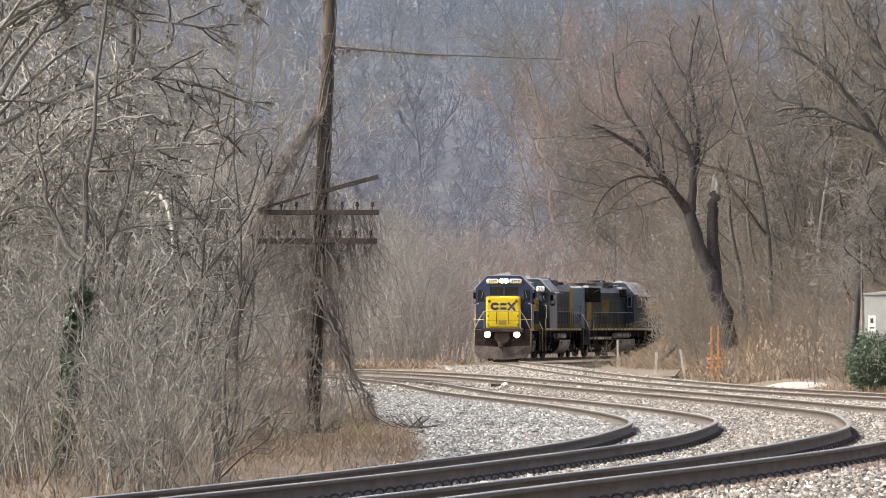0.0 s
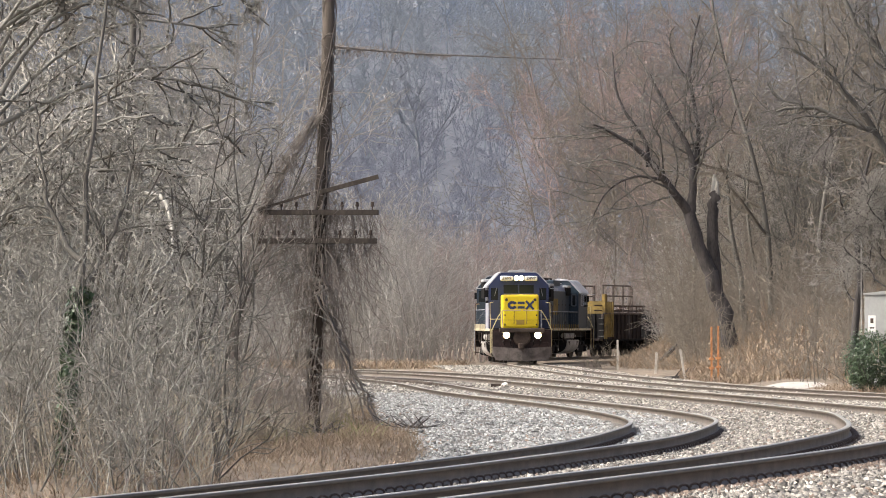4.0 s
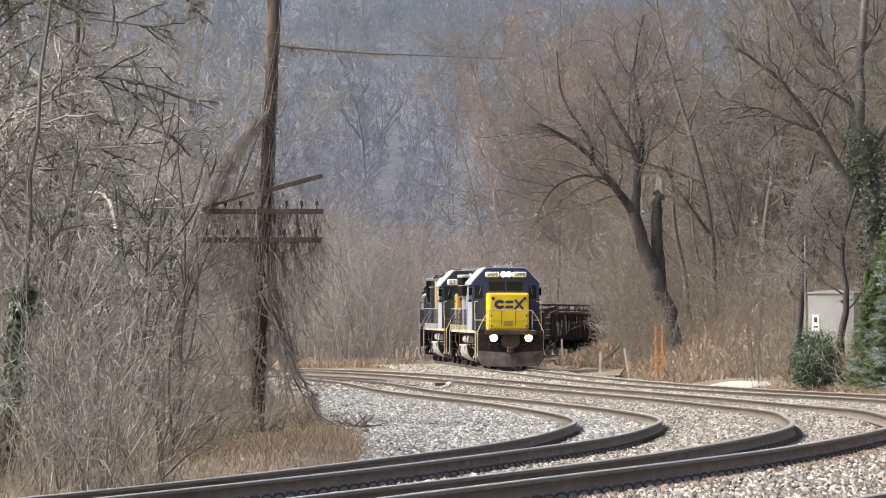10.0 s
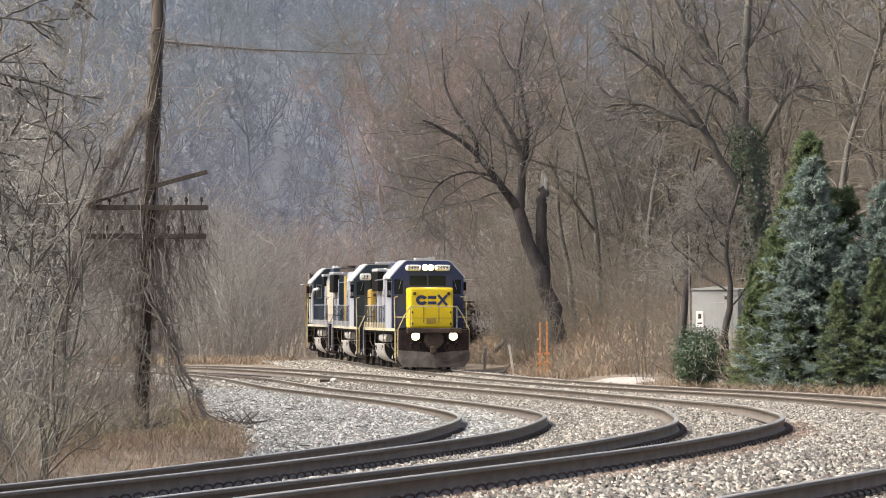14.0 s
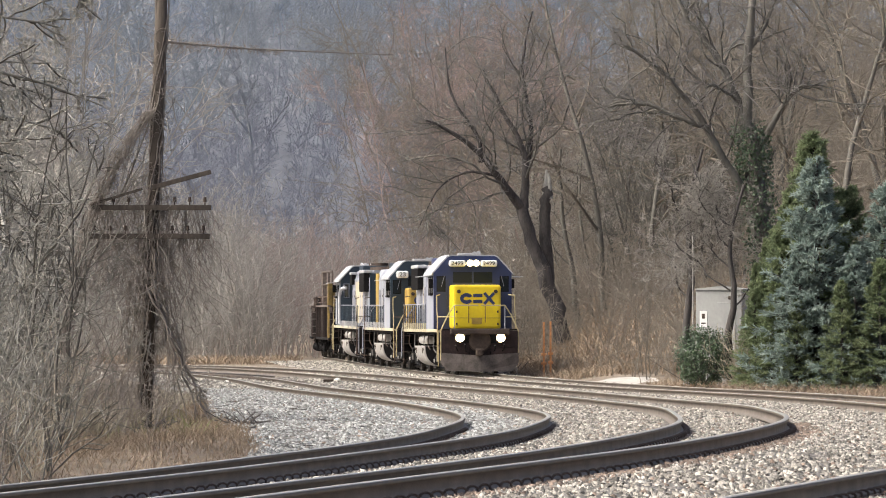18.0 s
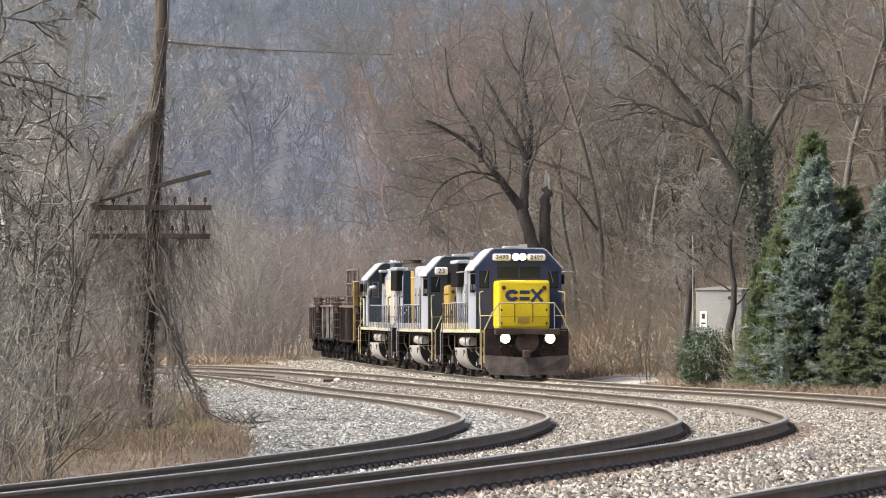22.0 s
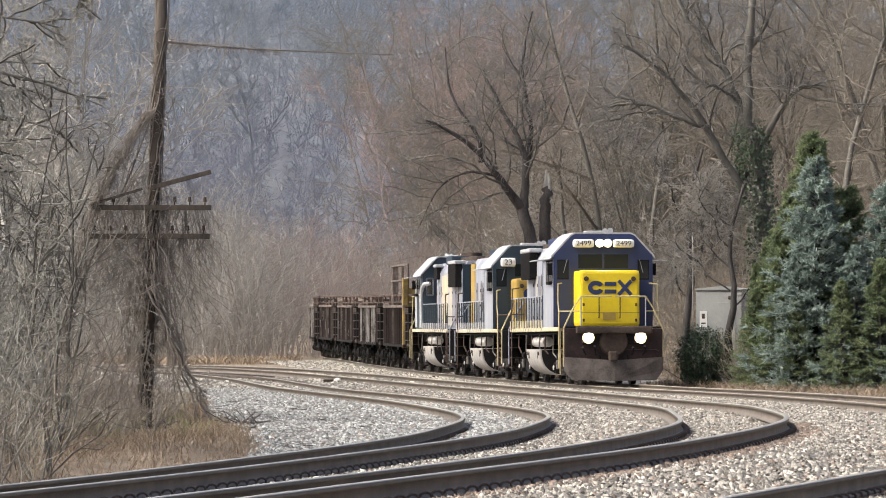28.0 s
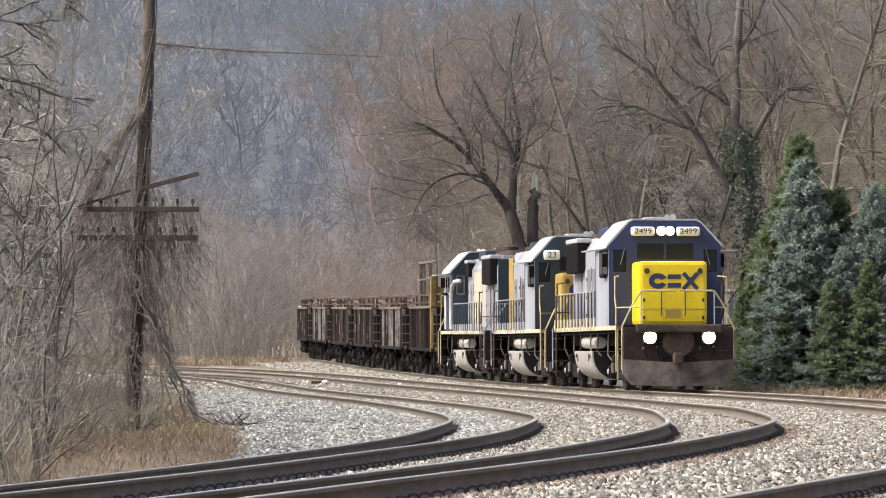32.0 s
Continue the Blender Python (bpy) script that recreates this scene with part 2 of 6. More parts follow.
def prism(bm, outline, axis, lo, hi):
    """A solid from an outline in the plane across axis (0: x, 1: y, 2: z), between lo and hi along it."""
    def at(u, v, w):
        return ((w, u, v), (u, w, v), (u, v, w))[axis]
    a = [bm.verts.new(at(u, v, lo)) for u, v in outline]
    b = [bm.verts.new(at(u, v, hi)) for u, v in outline]
    bm.faces.new(a)
    bm.faces.new(b[::-1])
    for i in range(len(a)):
        j = (i + 1) % len(a)
        bm.faces.new((a[i], a[j], b[j], b[i]))
    return bm


def B():
    return bmesh.new()


def fast_mesh(name, verts, faces, mat):
    """A mesh from arrays: verts (n, 3) and faces (m, 3 or 4)."""
    me = bpy.data.meshes.new(name)
    k = faces.shape[1]
    me.vertices.add(len(verts))
    me.vertices.foreach_set("co", np.ascontiguousarray(verts, np.float32).ravel())
    me.loops.add(faces.size)
    me.loops.foreach_set("vertex_index", np.ascontiguousarray(faces, np.int32).ravel())
    me.polygons.add(len(faces))
    me.polygons.foreach_set("loop_start", np.arange(0, faces.size, k, dtype=np.int32))
    me.update(calc_edges=True)
    me.materials.append(mat)
    return me


# ======== lines of the three tracks ========
def spline(xn, yn, x):
    """Natural cubic spline through the nodes, at x."""
    xn, yn, x = (np.asarray(v, float) for v in (xn, yn, x))
    n, h = len(xn), np.diff(xn)
    a, r = np.eye(n), np.zeros(n)
    for i in range(1, n - 1):
        a[i, i - 1:i + 2] = h[i - 1], 2 * (h[i - 1] + h[i]), h[i]
        r[i] = 6 * ((yn[i + 1] - yn[i]) / h[i] - (yn[i] - yn[i - 1]) / h[i - 1])
    m = np.linalg.solve(a, r)
    i = np.clip(np.searchsorted(xn, x) - 1, 0, n - 2)
    p = (xn[i + 1] - x) / h[i]
    q = 1 - p
    return p * yn[i] + q * yn[i + 1] + ((p ** 3 - p) * m[i] + (q ** 3 - q) * m[i + 1]) * h[i] ** 2 / 6


ALONG = (22, 32, 40, 48, 56, 64, 72, 82, 95, 110, 130, 145, 160, 178, 210)
LEVEL_AT = (22, 45, 65, 85, 120, 165, 210)
PLAN = {
    "inner": ((-7.407, -4.809, -2.818, -1.235, 0.05, 0.769, 1.116, 0.552, -1.105, -3.637, -5.989, -7.999, -10.6, -14.449, -22.44),
              (0.024, -0.058, -0.174, -0.281, -0.364, -0.539, -0.8), (0.089, 0.093, 0.063, 0.019, -0.013, -0.013, 0.004)),
    "middle": ((-3.514, -0.851, 1.279, 2.921, 4.035, 4.442, 4.68, 4.364, 2.982, -0.031, -3.764, -6.498, -9.444, -13.365, -20.981),
              (0.222, 0.15, 0.025, -0.185, -0.175, -0.331, -0.76), (0.124, 0.089, 0.049, 0.027, 0.026, 0.036, 0.046)),
    "outer": ((1.039, 3.574, 5.633, 7.294, 8.471, 9.113, 9.28, 8.8, 7.816, 6.215, 4.12, 2.432, 0.695, -1.559, -5.339),
              (0.281, 0.054, -0.044, -0.15, -0.42, -0.549, -0.34), (0.032, 0.032, 0.028, 0.019, 0.035, 0.046, 0.038))}


class Track:
    """A track's centre line by its length: place, rail-top height, heading and cant."""

    def __init__(self, plan):
        xs, zs, es = plan
        y = np.arange(23.0, 208.01, 0.5)
        x = spline(ALONG, xs, y)
        line = [np.array((a, b)) for a, b in zip(x, y)]
        back = line[0] - line[1]
        step, near = back / np.linalg.norm(back) * 0.5, []
        ang = 0.5 / 110
        for _ in range(70):
            step = np.array((step[0] * math.cos(ang) + step[1] * math.sin(ang), -step[0] * math.sin(ang) + step[1] * math.cos(ang)))
            near.append((near[-1] if near else line[0]) + step)
        d = line[-1] - line[-2]
        th, far = math.atan2(d[0], d[1]), []
        for k in range(460):
            turn = 0.0096 if plan is PLAN["outer"] else -0.002
            th = max(min(th + 0.5 * turn, 1.05), -0.9)
            far.append((far[-1] if far else line[-1]) + 0.5 * np.array((math.sin(th), math.cos(th))))
        self.p = np.array(near[::-1] + line + far)
        self.s = np.r_[0, np.cumsum(np.linalg.norm(np.diff(self.p, axis=0), axis=1))]
        self.s -= self.s[len(near) - 2]
        yy = np.clip(self.p[:, 1], 22, 205)
        self.z = spline(LEVEL_AT, zs, yy)
        self.e = spline(LEVEL_AT, es, yy)
        t = np.gradient(self.p, axis=0)
        self.t = t / np.linalg.norm(t, axis=1)[:, None]

    def at(self, s):
        f = [np.interp(s, self.s, c) for c in (self.p[:, 0], self.p[:, 1], self.z, self.t[:, 0], self.t[:, 1], self.e)]
        return f


TRACKS = {k: Track(v) for k, v in PLAN.items()}


def side_of(track, x, y):
    """Metres to the right (outer side) of a track's line at the depth y, as arrays."""
    return x - np.interp(y, track.p[70:640, 1], track.p[70:640, 0])


def smooth(a, b, v):
    t = np.clip((v - a) / (b - a), 0, 1)
    return t * t * (3 - 2 * t)


WAVES = [(random.uniform(-1, 1), random.uniform(-1, 1), random.uniform(0, 6.3), w) for w in (0.02, 0.04, 0.09, 0.2, 0.45, 0.9) for _ in range(3)]


def waves(x, y):
    v = 0
    for a, b, c, w in WAVES:
        v = v + np.sin((a * x + b * y) * w * 6 + c) * min(0.4, 0.03 / w)
    return v


def track_lines(x, y):
    """For each track: metres off its line at the depth y, and the bed's level there."""
    for k in ("inner", "middle", "outer"):
        t = TRACKS[k]
        ty = t.p[70:450, 1]
        d = x - np.interp(y, ty, t.p[70:450, 0])
        yield d, np.interp(y, ty, t.z[70:450]) + d.clip(-1.2, 1.2) / 1.5 * np.interp(y, ty, t.e[70:450])


def bed_z(x, y):
    """The top of the ballast, which meets the ties of the nearest track."""
    w, v = 0, 0
    for d, lvl in track_lines(x, y):
        k = 1 / (0.25 + d ** 4)
        w, v = w + k, v + k * lvl
    return v / w - np.interp(y, (62, 84), (0.215, 0.135))


def ground_z(x, y):
    """The lie of the land: bed under the tracks, ditch on the inside, bank on the outside, wooded hill behind."""
    x, y = np.asarray(x, float), np.asarray(y, float)
    yc = np.clip(y, 24, 205)
    c, a = side_of(TRACKS["outer"], x, np.clip(y, 24, 285)), side_of(TRACKS["inner"], x, yc)
    near_b = np.minimum(np.abs(side_of(TRACKS["middle"], x, yc)), np.minimum(np.abs(a), np.abs(c)))
    base = np.interp(y, (0, 22, 45, 65, 85, 120, 210, 400), (0.1, 0.16, 0.03, -0.10, -0.20, -0.37, -0.50, -0.5)) - 0.22
    far_off = smooth(1.8, 4.5, near_b) * (1 - smooth(206, 212, y)) + smooth(206, 212, y)
    z = (bed_z(x, yc) - 0.14) * (1 - far_off) + base * far_off
    z = z - smooth(-3.6, -6.5, a) * np.where(y < 80, 0.16, 0.06)
    z = z - smooth(2.2, 3.6, c) * 0.10 * (1 - smooth(118, 135, y))
    rough = np.maximum(smooth(-3.2, -6, a), smooth(2.6, 5, c))
    z = z + rough * waves(x, y) * 0.07
    start = 2.2 + 2.6 * smooth(165, 190, y)
    bank = smooth(start, start + 6.8, c) * smooth(148, 166, y) * (1.1 + 0.24 * np.clip(c - 4, 0, 60))
    yard = smooth(14, 45, c) * (1 - smooth(118, 140, y)) * 7
    hill = np.clip(y - 268, 0, 900) * 0.16 * smooth(262, 340, y) + smooth(60, 170, np.abs(x - 10)) * smooth(150, 300, y) * 9
    return z + bank + yard + hill + smooth(300, 420, y) * waves(x * 0.2, y * 0.2) * 4


# ======== ground, ballast and tracks ========
def grid_sheet(name, xs, ys, zfun, mat):
    gx, gy = np.meshgrid(xs, ys)
    v = np.stack([gx, gy, zfun(gx, gy)], -1).reshape(-1, 3)
    n, w = len(xs), len(ys)
    i = (np.arange(w - 1)[:, None] * n + np.arange(n - 1)).ravel()
    me = fast_mesh(name, v, np.stack([i, i + 1, i + 1 + n, i + n], 1), mat)
    for p in me.polygons:
        p.use_smooth = True
    return new(name, me)


def spread(lo, hi, near, n, p=2.2):
    u = np.linspace(-1, 1, n)
    v = np.sign(u) * np.abs(u) ** p
    return np.where(v < 0, near + v * (near - lo), near + v * (hi - near))


ground = grid_sheet("ground", spread(-1500, 1500, 2, 241, 3.0), np.r_[np.arange(-60, 10, 5.0), np.arange(10, 260, 1.2), np.arange(260, 420, 4.0), np.arange(420, 2000, 40.0)],
                    ground_z, M_SOIL)
# Beyond 296 m the soil changes to the colour with painted haze.
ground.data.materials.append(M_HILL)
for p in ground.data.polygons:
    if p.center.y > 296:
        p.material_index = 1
tagged(ground, "brown leaf litter and soil rising to a wooded hill", "ground", kind="structure")


def noise_field(x, y):
    return np.sin(x * 1.7 + 2.1 * np.sin(y * 1.3)) * np.sin(y * 2.3 + 1.7 * np.sin(x * 0.9))


def left_edge(y):
    """Metres from the inner track to the grass inside the curve."""
    return np.interp(y, (30, 46, 52, 60, 66, 70, 78, 86, 100, 130), (1.5, 1.5, 2.3, 3.6, 4.4, 5.1, 5.7, 5.5, 4.5, 3.4))


def bed_strip(name, left, right, s0, s1, label, mat):
    """A ballast bed following the tracks, from left of one line to right of another, with sloped shoulders."""
    ys = np.arange(s0, s1, 0.5)
    off = left_edge(ys) if left == "inner" else np.interp(ys, (150, 172), (4.6, 2.6))
    xa = np.interp(ys, TRACKS[left].p[70:450, 1], TRACKS[left].p[70:450, 0]) - off
    xb = np.interp(ys, TRACKS[right[0]].p[70:450, 1], TRACKS[right[0]].p[70:450, 0]) + right[1]
    n = 50
    u = np.linspace(0, 1, n)
    x = xa[:, None] + (xb - xa)[:, None] * u
    y = np.repeat(ys[:, None], n, 1)
    edge = np.minimum(x - xa[:, None], xb[:, None] - x)
    top = bed_z(x, y) + noise_field(x * 3, y * 3) * 0.02
    gz = ground_z(x, y)
    z = np.where(edge < 1.0, (gz - 0.03) * (1 - edge) + np.maximum(top, gz + 0.02) * edge, np.maximum(top, gz + 0.02))
    v = np.stack([x, y, z], -1).reshape(-1, 3)
    i = (np.arange(len(ys) - 1)[:, None] * n + np.arange(n - 1)).ravel()
    ob = new(name, fast_mesh(name, v, np.stack([i, i + 1, i + 1 + n, i + n], 1), mat))
    return tagged(ob, label, "ballast", kind="structure")


bed_strip("ballast_main", "inner", ("outer", 3.1), 24, 118, "pale grey crushed stone ballast under curved tracks", M_BALLAST)
bed_strip("ballast_far", "inner", ("middle", 2.6), 118, 208, "pale grey ballast under two distant tracks", M_BALLAST)
bed_strip("ballast_branch", "outer", ("outer", 2.4), 118, 208, "grey ballast under the train's track", M_BALLAST)


def stones(name, count, pick, size, label, mat=M_STONE, lift=0.008):
    """Loose crushed stones lying on the bed, with a ridge on top, uneven."""
    rng = np.random.default_rng(5)
    x, y = pick(rng, count)
    z = np.maximum(bed_z(x, y), ground_z(x, y) + 0.01)
    for t in TRACKS.values():
        d = np.abs(np.abs(x - np.interp(y, t.p[70:450, 1], t.p[70:450, 0])) - 0.755)
        z = np.where(d < 0.12, z - 0.3, z)
    unit = np.array([(1, 0, -0.35), (-1, 0, -0.35), (0, 1, -0.35), (0, -1, -0.35), (0.42, 0.12, 0.72), (-0.42, -0.12, 0.66)], float)
    tri = np.array([(0, 2, 4), (2, 5, 4), (2, 1, 5), (1, 3, 5), (3, 4, 5), (3, 0, 4)])
    v = unit[None] * rng.uniform(0.6, 1.2, (len(x), 6, 1)) * rng.uniform(*size, (len(x), 1, 1)) * rng.uniform(0.7, 1.3, (len(x), 1, 3)) * np.array((1.1, 0.9, 0.8))
    v += rng.normal(0, 0.006, v.shape)
    a = rng.uniform(0, 6.3, len(x))
    b = rng.uniform(-0.5, 0.5, len(x))
    ca, sa, cb, sb = np.cos(a)[:, None], np.sin(a)[:, None], np.cos(b)[:, None], np.sin(b)[:, None]
    vx, vy, vz = v[..., 0], v[..., 1] * cb - v[..., 2] * sb, v[..., 1] * sb + v[..., 2] * cb
    w = np.stack([vx * ca - vy * sa + x[:, None], vx * sa + vy * ca + y[:, None], vz + z[:, None] + lift], -1)
    f = (tri[None] + 6 * np.arange(len(x))[:, None, None]).reshape(-1, 3)
    ob = new(name, fast_mesh(name, w.reshape(-1, 3), f, mat))
    return tagged(ob, label, "gravel", kind="stuff")


def pick_bed(rng, n):
    y = 27 + (118 - 27) * rng.uniform(0, 1, n) ** 1.5
    a = np.interp(y, TRACKS["inner"].p[70:450, 1], TRACKS["inner"].p[70:450, 0]) - left_edge(y) + 0.2
    b = np.interp(y, TRACKS["outer"].p[70:450, 1], TRACKS["outer"].p[70:450, 0]) + 3.3
    return a + (b - a) * rng.uniform(0, 1, n), y


def pick_outer(rng, n):
    x, y = pick_bed(rng, n)
    keep = x > np.interp(y, TRACKS["inner"].p[70:450, 1], TRACKS["inner"].p[70:450, 0]) + 0.2
    return x[keep], y[keep]


def pick_inner(rng, n):
    x, y = pick_bed(rng, n)
    keep = x < np.interp(y, TRACKS["inner"].p[70:450, 1], TRACKS["inner"].p[70:450, 0]) + 0.8
    return x[keep], y[keep]


def pick_patch(rng, n):
    """Round the bend of the outer track, where dust and rust have settled, and between its rails."""
    y = rng.uniform(60, 92, n)
    c = np.interp(y, TRACKS["outer"].p[70:450, 1], TRACKS["outer"].p[70:450, 0])
    k = rng.uniform(0, 1, n) < 0.45
    return c + np.where(k, rng.uniform(-0.62, 0.62, n), 0.95 + np.abs(rng.normal(0, 0.42, n)) * np.interp(y, (60, 66, 74, 82), (0.3, 1.4, 1.4, 0.3))), y


stones("ballast_stones", 112000, pick_outer, (0.018, 0.043), "loose pale grey and tan crushed stones beside the rails")
stones("ballast_stones", 110000, pick_inner, (0.020, 0.048), "loose cool grey crushed stones inside the curve", M_STONE_GREY)


def pick_stained(rng, n):
    """Beside the rail clips of the outer and the middle track, where brake dust and rust have browned the stones."""
    y = 28 + 34 * rng.uniform(0, 1, n)
    k = rng.uniform(0, 1, n)
    x = np.where(k < 0.6, np.interp(y, TRACKS["outer"].p[70:450, 1], TRACKS["outer"].p[70:450, 0]), np.interp(y, TRACKS["middle"].p[70:450, 1], TRACKS["middle"].p[70:450, 0]))
    return x + np.where(rng.uniform(0, 1, n) < 0.65, 0.98, -0.98) + rng.normal(0, 0.12, n), y


stones("stained_stones", 5000, pick_bed, (0.025, 0.05), "scattered brown stones in the ballast", M_STAINED)
stones("stained_stones", 12000, pick_patch, (0.025, 0.05), "dusty brown stones round the bend and between rails", M_STAINED, 0.022)
stones("stained_stones", 9000, pick_stained, (0.03, 0.055), "rust-browned stones along the rail clips", M_STAINED)


def pick_far_bed(rng, n):
    y = rng.uniform(116, 206, n)
    t = TRACKS["outer"]
    x = np.interp(y, t.p[70:450, 1], t.p[70:450, 0]) + rng.uniform(-4.3, 2.2, n)
    k = n // 2
    a = np.interp(y, TRACKS["inner"].p[70:450, 1], TRACKS["inner"].p[70:450, 0]) - 3.0
    b = np.interp(y, TRACKS["middle"].p[70:450, 1], TRACKS["middle"].p[70:450, 0]) + 2.4
    x[:k] = (a + (b - a) * rng.uniform(0, 1, n))[:k]
    return x, y


stones("ballast_stones", 24000, pick_far_bed, (0.04, 0.085), "pale crushed stones along the distant tracks")

RAIL_WEB = ((-0.075, -0.186), (0.075, -0.186), (0.075, -0.172), (0.022, -0.155), (0.009, -0.140), (0.009, -0.052), (0.034, -0.042), (0.036, -0.012),
            (-0.036, -0.012), (-0.034, -0.042), (-0.009, -0.052), (-0.009, -0.140), (-0.022, -0.155), (-0.075, -0.172))
RAIL_SIDE = ((-0.0362, -0.046), (0.0362, -0.046), (0.0370, -0.0085), (-0.0370, -0.0085))
RAIL_HEAD = ((-0.0362, -0.0100), (0.0362, -0.0100), (0.0372, -0.0065), (0.034, -0.002), (0.022, 0.0), (-0.022, 0.0), (-0.034, -0.002), (-0.0372, -0.0065))



def sweep(track, off, outline, s0, s1, mat, name, step=0.6):
    s = np.arange(s0, s1, step)
    x, y, z, tx, ty, e = track.at(s)
    nx, ny = ty, -tx
    k = len(outline)
    o = np.array(outline)
    cx, cy = x + nx * off, y + ny * off
    cz = z + e * off / 1.51
    v = np.stack([cx[:, None] + nx[:, None] * o[:, 0], cy[:, None] + ny[:, None] * o[:, 0], cz[:, None] + o[:, 1][None] + 0 * cx[:, None]], -1).reshape(-1, 3)
    i = (np.arange(len(s) - 1)[:, None] * k)
    j = np.arange(k)
    f = np.stack([i + j, i + (j + 1) % k, i + k + (j + 1) % k, i + k + j], -1).reshape(-1, 4)
    return fast_mesh(name, v, f, mat)


def clip_mesh():
    """A bent spring clip with its tie plate shoulder."""
    bm = B()
    arc = [(0.045, -0.03, -0.168), (0.052, -0.025, -0.148), (0.074, -0.012, -0.138), (0.100, 0.006, -0.139), (0.122, 0.02, -0.156), (0.126, 0.028, -0.195)]
    pipe(bm, arc, 0.0115, 5)
    box(bm, (0.09, 0, -0.192), (0.15, 0.16, 0.010))
    return mesh_of("rail_clip", bm, M_CLIP)


def tie_mesh():
    return mesh_of("tie", box(B(), (0, 0, -0.312), (2.6, 0.23, 0.18), 0.015), M_TIE)


CLIP, TIE = clip_mesh(), tie_mesh()


def build_track(key, label, s_end):
    t = TRACKS[key]
    th = thing("railway_track", Matrix(), label, "railway track", "curved tracks", "structure")
    for off in (-0.755, 0.755):
        rail = new("rail", sweep(t, off, RAIL_WEB, 1.6, s_end, M_RAIL, "rail"))
        rail.parent = th
        head = new("rail_head", sweep(t, off, RAIL_HEAD, 1.6, s_end, M_RAILTOP, "rail_head"))
        head.parent = rail
        head["label"] = "polished steel running surface"
        flank = new("rail_flank", sweep(t, off, RAIL_SIDE, 1.6, s_end, M_RAILSIDE, "rail_flank"))
        flank.parent = rail
    n = 0
    for s in np.arange(2, s_end, 0.5):
        if n >= 270:
            break
        n += 1
        x, y, z, tx, ty, e = (float(v) for v in t.at(s))
        m = Matrix.Translation((x, y, z)) @ pose(0, 0, 0, 0, -math.degrees(e / 1.51), math.degrees(math.atan2(-tx, ty)))
        share("tie", TIE, m @ pose(0, random.uniform(-0.04, 0.04), 0, 0, 0, random.uniform(-1.2, 1.2)), th)
    for s in np.arange(2, 48, 0.36):
        x, y, z, tx, ty, e = (float(v) for v in t.at(s))
        m = Matrix.Translation((x, y, z)) @ pose(0, 0, 0, 0, -math.degrees(e / 1.51), math.degrees(math.atan2(-tx, ty)))
        for off in (-0.755, 0.755):
            share("rail_clip", CLIP, m @ pose(off, random.uniform(-0.02, 0.02), 0, 0, 0, random.uniform(-5, 5)), th)
    return th


build_track("inner", "innermost steel track in a sharp curve on grey ballast", 190)
build_track("middle", "middle steel track with spring clips on pale ballast", 190)
build_track("outer", "outer steel track on which the train stands and rolls", 330)


# ======== woods ========
def unit(v):
    return v / np.maximum(np.linalg.norm(v, axis=-1, keepdims=True), 1e-9)


def grow(rng, p, d, length, steps, wander, up):
    """Branches from p along d: points (steps + 1, n, 3). up bends them to the sky, or down where negative."""
    pts, d = [p], unit(d)
    for _ in range(steps):
        d = unit(d + rng.normal(0, wander, d.shape) + np.array((0, 0, up)))
        pts.append(pts[-1] + d * (length / steps)[:, None])
    return np.array(pts)


def offshoots(rng, pts, r0, r1, length, each, lo, spread_, ratio):
    """Starts of side branches on the given branches."""
    k, n = pts.shape[0] - 1, pts.shape[1]
    own = np.repeat(np.arange(n), each)
    t = rng.uniform(lo, 0.99, len(own))
    i = np.minimum((t * k).astype(int), k - 1)
    f = (t * k - i)[:, None]
    a, b = pts[i, own], pts[i + 1, own]
    d = unit(b - a)
    side = unit(np.cross(d, rng.normal(0, 1, d.shape)))
    ang = rng.normal(spread_, 0.22, len(own))[:, None]
    r = (r0[own] * (1 - t) + r1[own] * t) * rng.uniform(0.45, 0.75, len(own))
    return a + (b - a) * f, d * np.cos(ang) + side * np.sin(ang), length[own] * ratio * (1.15 - 0.7 * t) * rng.uniform(0.6, 1.25, len(own)), r


def tubes(pts, r0, r1, sides=3):
    """Verts and faces of tapered tubes along branches (steps + 1, n, 3)."""
    k, n = pts.shape[0], pts.shape[1]
    d = unit(np.gradient(pts, axis=0))
    ref = np.where(np.abs(d[..., 2:]) > 0.9, np.array((1.0, 0, 0)), np.array((0, 0, 1.0)))
    u = unit(np.cross(d, ref))
    w = np.cross(d, u)
    t = np.linspace(0, 1, k)[:, None]
    r = (r0[None] * (1 - t) + r1[None] * t)[..., None, None]
    a = np.arange(sides) * 2 * np.pi / sides
    ring = u[..., None, :] * np.cos(a)[:, None] + w[..., None, :] * np.sin(a)[:, None]
    v = (pts[..., None, :] + ring * r).transpose(1, 0, 2, 3).reshape(-1, 3)
    if sides == 2:
        u = unit(np.cross(d, np.array((0.0, 1.0, 0.1))))
        v = np.stack([pts - u * r[..., 0], pts + u * r[..., 0]], 2).transpose(1, 0, 2, 3).reshape(-1, 3)
        b = ((np.arange(n)[:, None] * k + np.arange(k - 1)) * 2).ravel()
        return v, np.stack([b, b + 1, b + 3, b + 2], 1)
    base = (np.arange(n)[:, None, None] * k + np.arange(k - 1)[None, :, None]) * sides
    j = np.arange(sides)
    f = np.stack([base + j, base + (j + 1) % sides, base + sides + (j + 1) % sides, base + sides + j], -1).reshape(-1, 4)
    return v, f


def joined(parts):
    vs, fs, n = [], [], 0
    for v, f in parts:
        vs.append(v)
        fs.append(f + n)
        n += len(v)
    return np.concatenate(vs), np.concatenate(fs)


